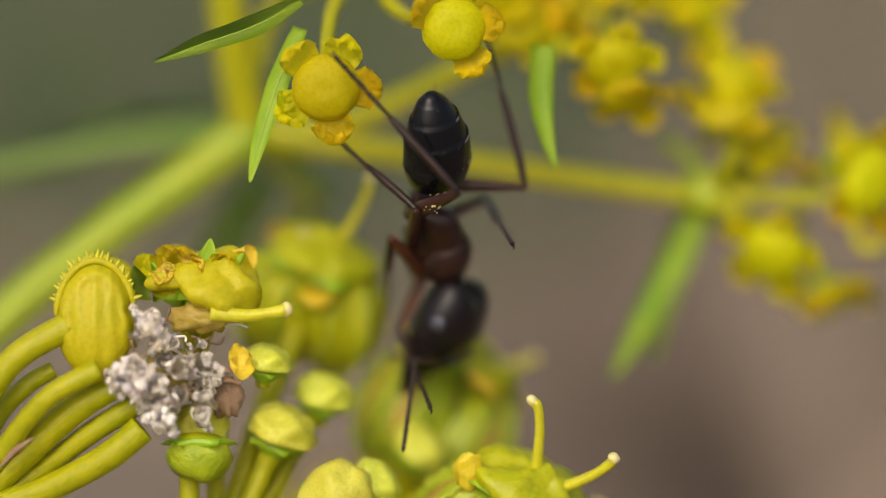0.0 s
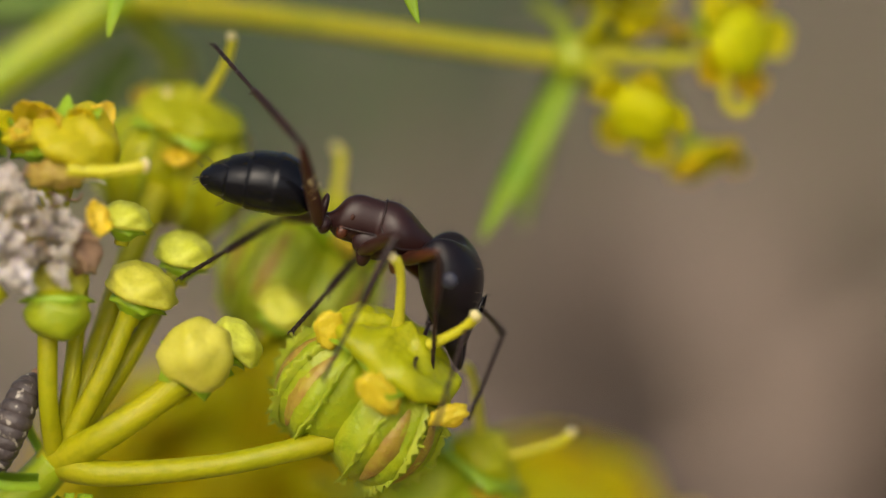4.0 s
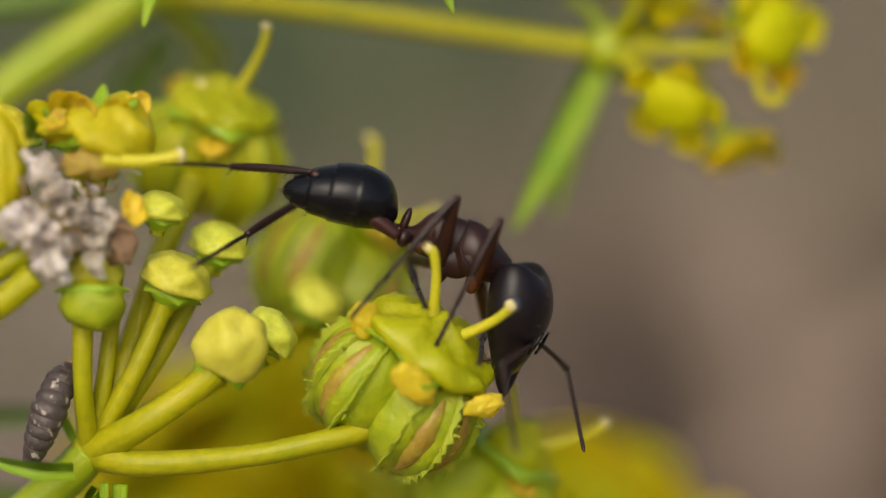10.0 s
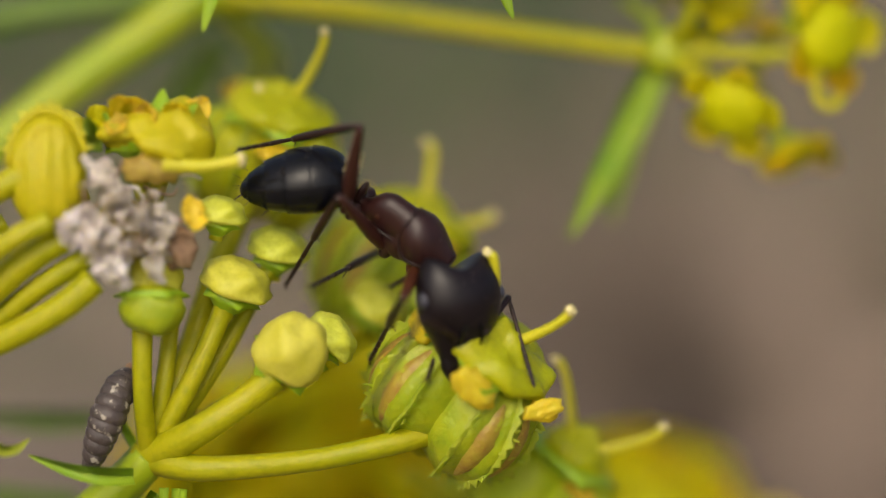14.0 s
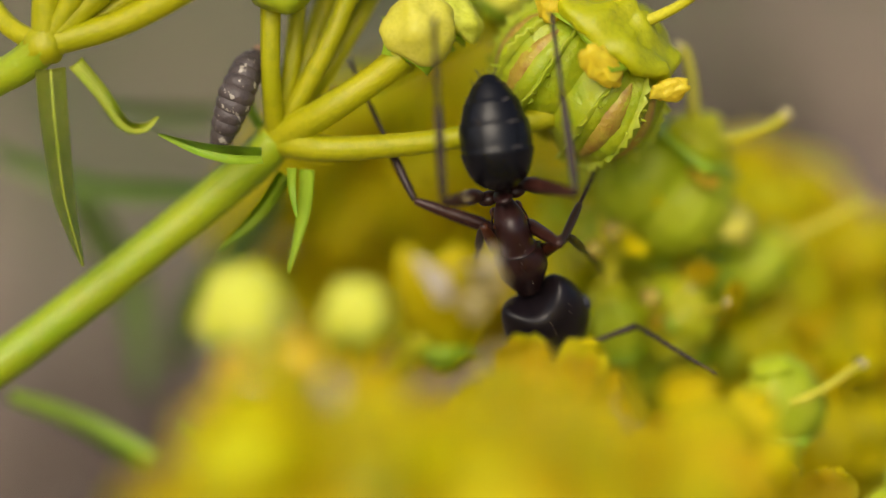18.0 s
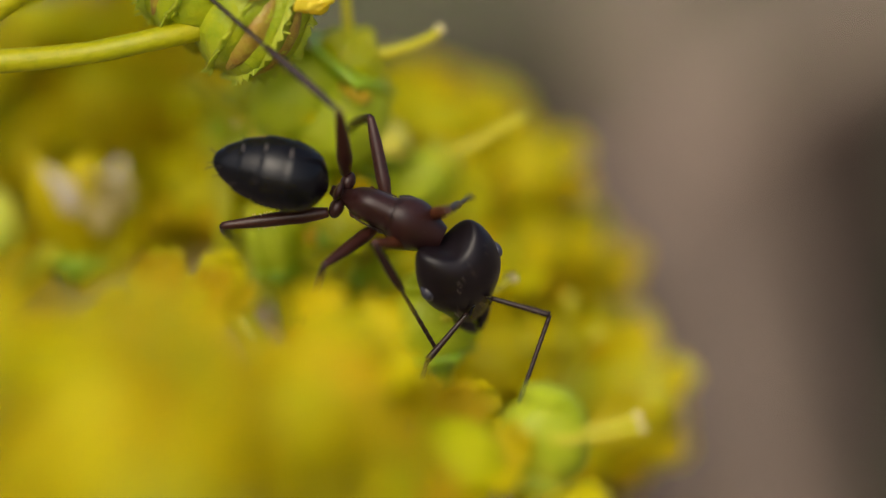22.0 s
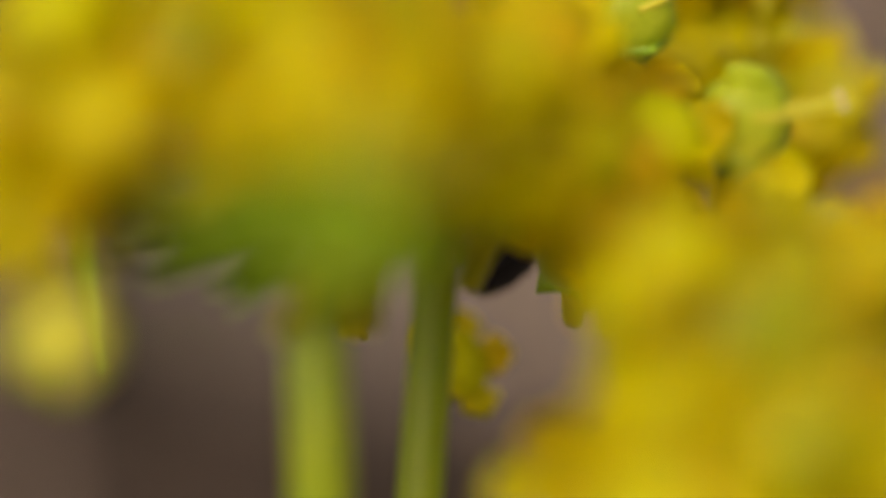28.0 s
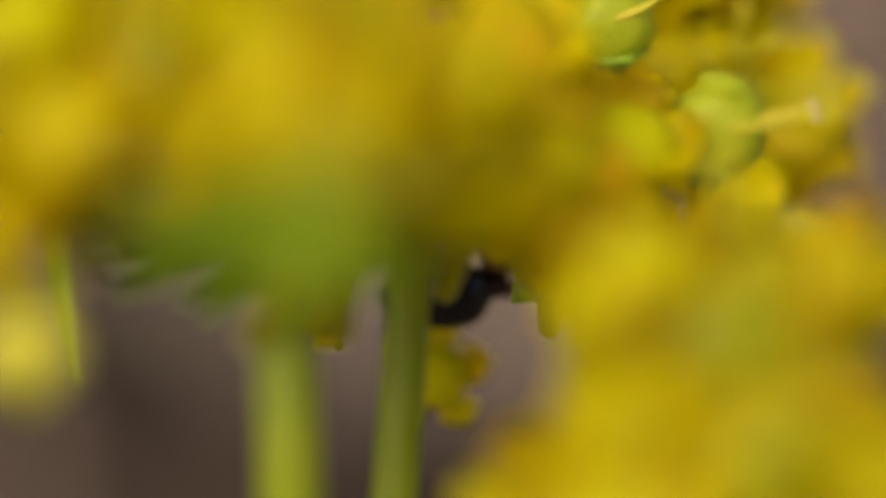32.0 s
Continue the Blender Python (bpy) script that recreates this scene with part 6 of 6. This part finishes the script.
    for k in range(14):
        x = rnd.uniform(40, 180)
        p = Vector((x, rnd.uniform(-14, 14), np.interp(x, [40, 100, 148, 180], [30, 54, 62, 38]))) * U
        part("hair", tube([p, p + Vector((rnd.uniform(-4, 4), 0, 14)) * U], (0.5 * U, 0.25 * U), 4, 1), "hair", ant)
    ANT.update(root=ant, gaster=ga, head=hd)
    for leg in LEGS_AT:
        lf, lt, ls, x, z = LEG_SIZE[leg[1]]
        wide = 1.15 if leg[1] == "3" else 1.0
        fe = part("femur", segment_mesh(lf, 13 * wide, 11, 6.5), "amber" if leg[1] == "1" else "thigh", ant, "dark red-brown thigh")
        ti = part("tibia", segment_mesh(lt, 7.5, 8, 6), "leg", ant, "thin dark shin")
        part("spur", tube([Vector((lt - 4, 0, -4)) * U, Vector((lt + 12, 3, -16)) * U], (1.8 * U, 0.6 * U), 5, 1), "leg", ti)
        for k in range(5):
            a = lt + ls * (0, 0.42, 0.6, 0.74, 0.87)[k]
            b = lt + ls * (0.42, 0.6, 0.74, 0.87, 1.0)[k]
            part("tarsus_joint", tube([Vector((a * U, 0, 0)), Vector(((a + b) / 2 * U, 0, 0.6 * U)), Vector((b * U, 0, 0))], (3.4 * U, 4.0 * U, 4.6 * U), 8, 3), "leg", ti)
        for s in (-1, 1):
            part("claw", tube([Vector((lt + ls, 0, 0)) * U, Vector((lt + ls + 8, s * 5, 0)) * U, Vector((lt + ls + 12, s * 6, -5)) * U], (2.4 * U, 1.8 * U, 0.6 * U), 5, 2), "leg", ti)
        for k in range(9):
            p = Vector((lt * (0.1 + 0.1 * k), 0, -6)) * U
            part("hair", tube([p, p + Vector((9, rnd.uniform(-4, 4), -6)) * U], (0.6 * U, 0.3 * U), 4, 1), "leg", ti)
        if leg == "R3":
            for k in range(26):
                p = Vector((rnd.gauss(110, 16), rnd.choice((-1, 1)) * 13, rnd.gauss(0, 5))) * U
                part("pollen_grain", blob(p, (1.5, 1.5, 1.5), 6, 4), "stigma", fe, "yellow pollen grain")
        ANT[leg] = (fe, ti)
    for side in ANTENNAE_AT:
        sc = part("scape", tube([Vector((0, 0, 0)), Vector((54 * U, 0, 2 * U)), Vector((108 * U, 0, 0))], (4.5 * U, 5 * U, 6.5 * U), 10, 5), "leg", ant)
        fu = part("funiculus", tube([Vector((0, 0, 0)), Vector((20 * U, 0, 0))], (3.6 * U, 4 * U), 8, 2), "leg", ant)
        for k in range(9):
            a, b = 18 + 17.5 * k, 18 + 17.5 * (k + 1)
            part("antenna_joint", tube([Vector((a * U, 0, 0)), Vector(((a + b) / 2 * U, 0, 0)), Vector((b * U, 0, 0))], (3.4 * U, 4.3 * U, 4.2 * U if k < 8 else 1.6 * U), 8, 3), "leg", fu)
        ANT[side] = (sc, fu)


def between(rows, t):
    a = np.array(rows, float)
    return [float(np.interp(t, a[:, 0], a[:, k])) for k in range(1, a.shape[1])]


def frame_of(x, up):
    """Rotation whose x runs along a joint and whose z leans to up."""
    x = x.normalized()
    z = (up - x * up.dot(x))
    if z.length < 1e-4:
        z = x.orthogonal()
    z.normalize()
    return Matrix((x, z.cross(x), z)).transposed()


def toward(a, x, y, slope):
    """Unit way from plan point a to plan pixel x, y, leaning away by slope."""
    v = Vector((x * 1.0, y * 1.0)) - Vector(a)
    v.normalize()
    q = math.sqrt(max(0.0, 1 - slope * slope))
    return Vector((v.x * q, slope, -v.y * q))


def flat(p):
    """Metres on the plane's axes to plan units."""
    return (p.x / U + 784, 441 - p.z / U)


def reach(start, x, y, length, lean):
    """End of a rigid joint from start that shows at plan point x, y where its length allows; lean picks the way in depth."""
    sx, sy = flat(start)
    dx, dz = (x - sx) * U, -(y - sy) * U
    dist, full = math.hypot(dx, dz), length * U
    dd = math.sqrt(max(0.0, full * full - dist * dist))
    dd = min(dd, 0.8 * full) * lean
    v = Vector((dx, dd, dz))
    if v.length < 1e-7:
        v = Vector((0, lean or 0.1, -1))
    return start + v.normalized() * full


def ant_rows():
    rows = {k: [] for k in ("root", "gaster", "head")}
    for k in (*LEGS_AT, *ANTENNAE_AT):
        rows[k] = ([], [])
    for i in range(161):
        t = i * 0.2
        wd, sn, sh, sg = between(DEPTH_AT, t)
        w2 = between(WAIST_AT, t)
        w = P(*w2, wd)
        back = Vector(between(BACK_AT, t)).normalized()
        tx = toward(w2, *between(NECK_AT, t), sn)
        body = Matrix.Translation(w) @ frame_of(tx, back).to_4x4()
        n3 = body @ (Vector((208, 0, 0)) * U)
        hx = toward(flat(n3), *between(HEAD_AT, t), sh)
        head = Matrix.Translation(n3) @ frame_of(hx, back + tx * 0.25 + Vector((0, -between(FACE_AT, t)[0], 0))).to_4x4()
        g3 = body @ (Vector((-10, 0, 31)) * U)
        gx = toward(flat(g3), *between(GASTER_AT, t), sg)
        gaster = Matrix.Translation(g3) @ frame_of(gx, back + Vector((0, -max(0.0, 0.9 - 0.5 * t), 0))).to_4x4()
        inv = body.inverted()
        rows["root"].append((t, PLANE @ body))
        rows["gaster"].append((t, inv @ gaster))
        rows["head"].append((t, inv @ head))
        left = body.to_3x3() @ Vector((0, 1, 0))
        for leg, keys in LEGS_AT.items():
            lf, lt, ls, hxx, hz = LEG_SIZE[leg[1]]
            s = 1 if leg[0] == "L" else -1
            hip = body @ (Vector((hxx, s * (38 if leg[1] == "3" else 24), hz)) * U)
            fx, fy, kx, ky = between(keys, t)
            lean = max(-1.0, min(1.0, 8 * (0.5 * max(-1.0, min(1.0, 1.3 * s * left.y)) + 0.55 * back.y)))
            knee = reach(hip, kx, ky, lf, lean)
            foot = reach(knee, fx, fy, lt + ls, -lean)
            bend = (back + left * s * 0.4)
            m1 = Matrix.Translation(hip) @ frame_of(knee - hip, bend).to_4x4()
            m2 = Matrix.Translation(knee) @ frame_of(foot - knee, bend).to_4x4()
            rows[leg][0].append((t, inv @ m1))
            rows[leg][1].append((t, inv @ m2))
        for side, keys in ANTENNAE_AT.items():
            s = 1 if side[1] == "L" else -1
            root = head @ (Vector((130, s * 26, 62)) * U)
            fx, fy, kx, ky = between(keys, t)
            lat = max(-1.0, min(1.0, 2.0 * s * left.y - 0.3))
            el = reach(root, kx, ky, 108, lat)
            tip = reach(el, fx, fy, 175, -0.3)
            rows[side][0].append((t, inv @ Matrix.Translation(root) @ frame_of(el - root, back).to_4x4()))
            rows[side][1].append((t, inv @ Matrix.Translation(el) @ frame_of(tip - el, back).to_4x4()))
    return rows


def motions():
    rows = ant_rows()
    walk(ANT["root"], rows["root"])
    walk(ANT["gaster"], rows["gaster"])
    walk(ANT["head"], rows["head"])
    for k in (*LEGS_AT, *ANTENNAE_AT):
        for ob, r in zip(ANT[k], rows[k]):
            walk(ob, r)


make_ant()
motions()
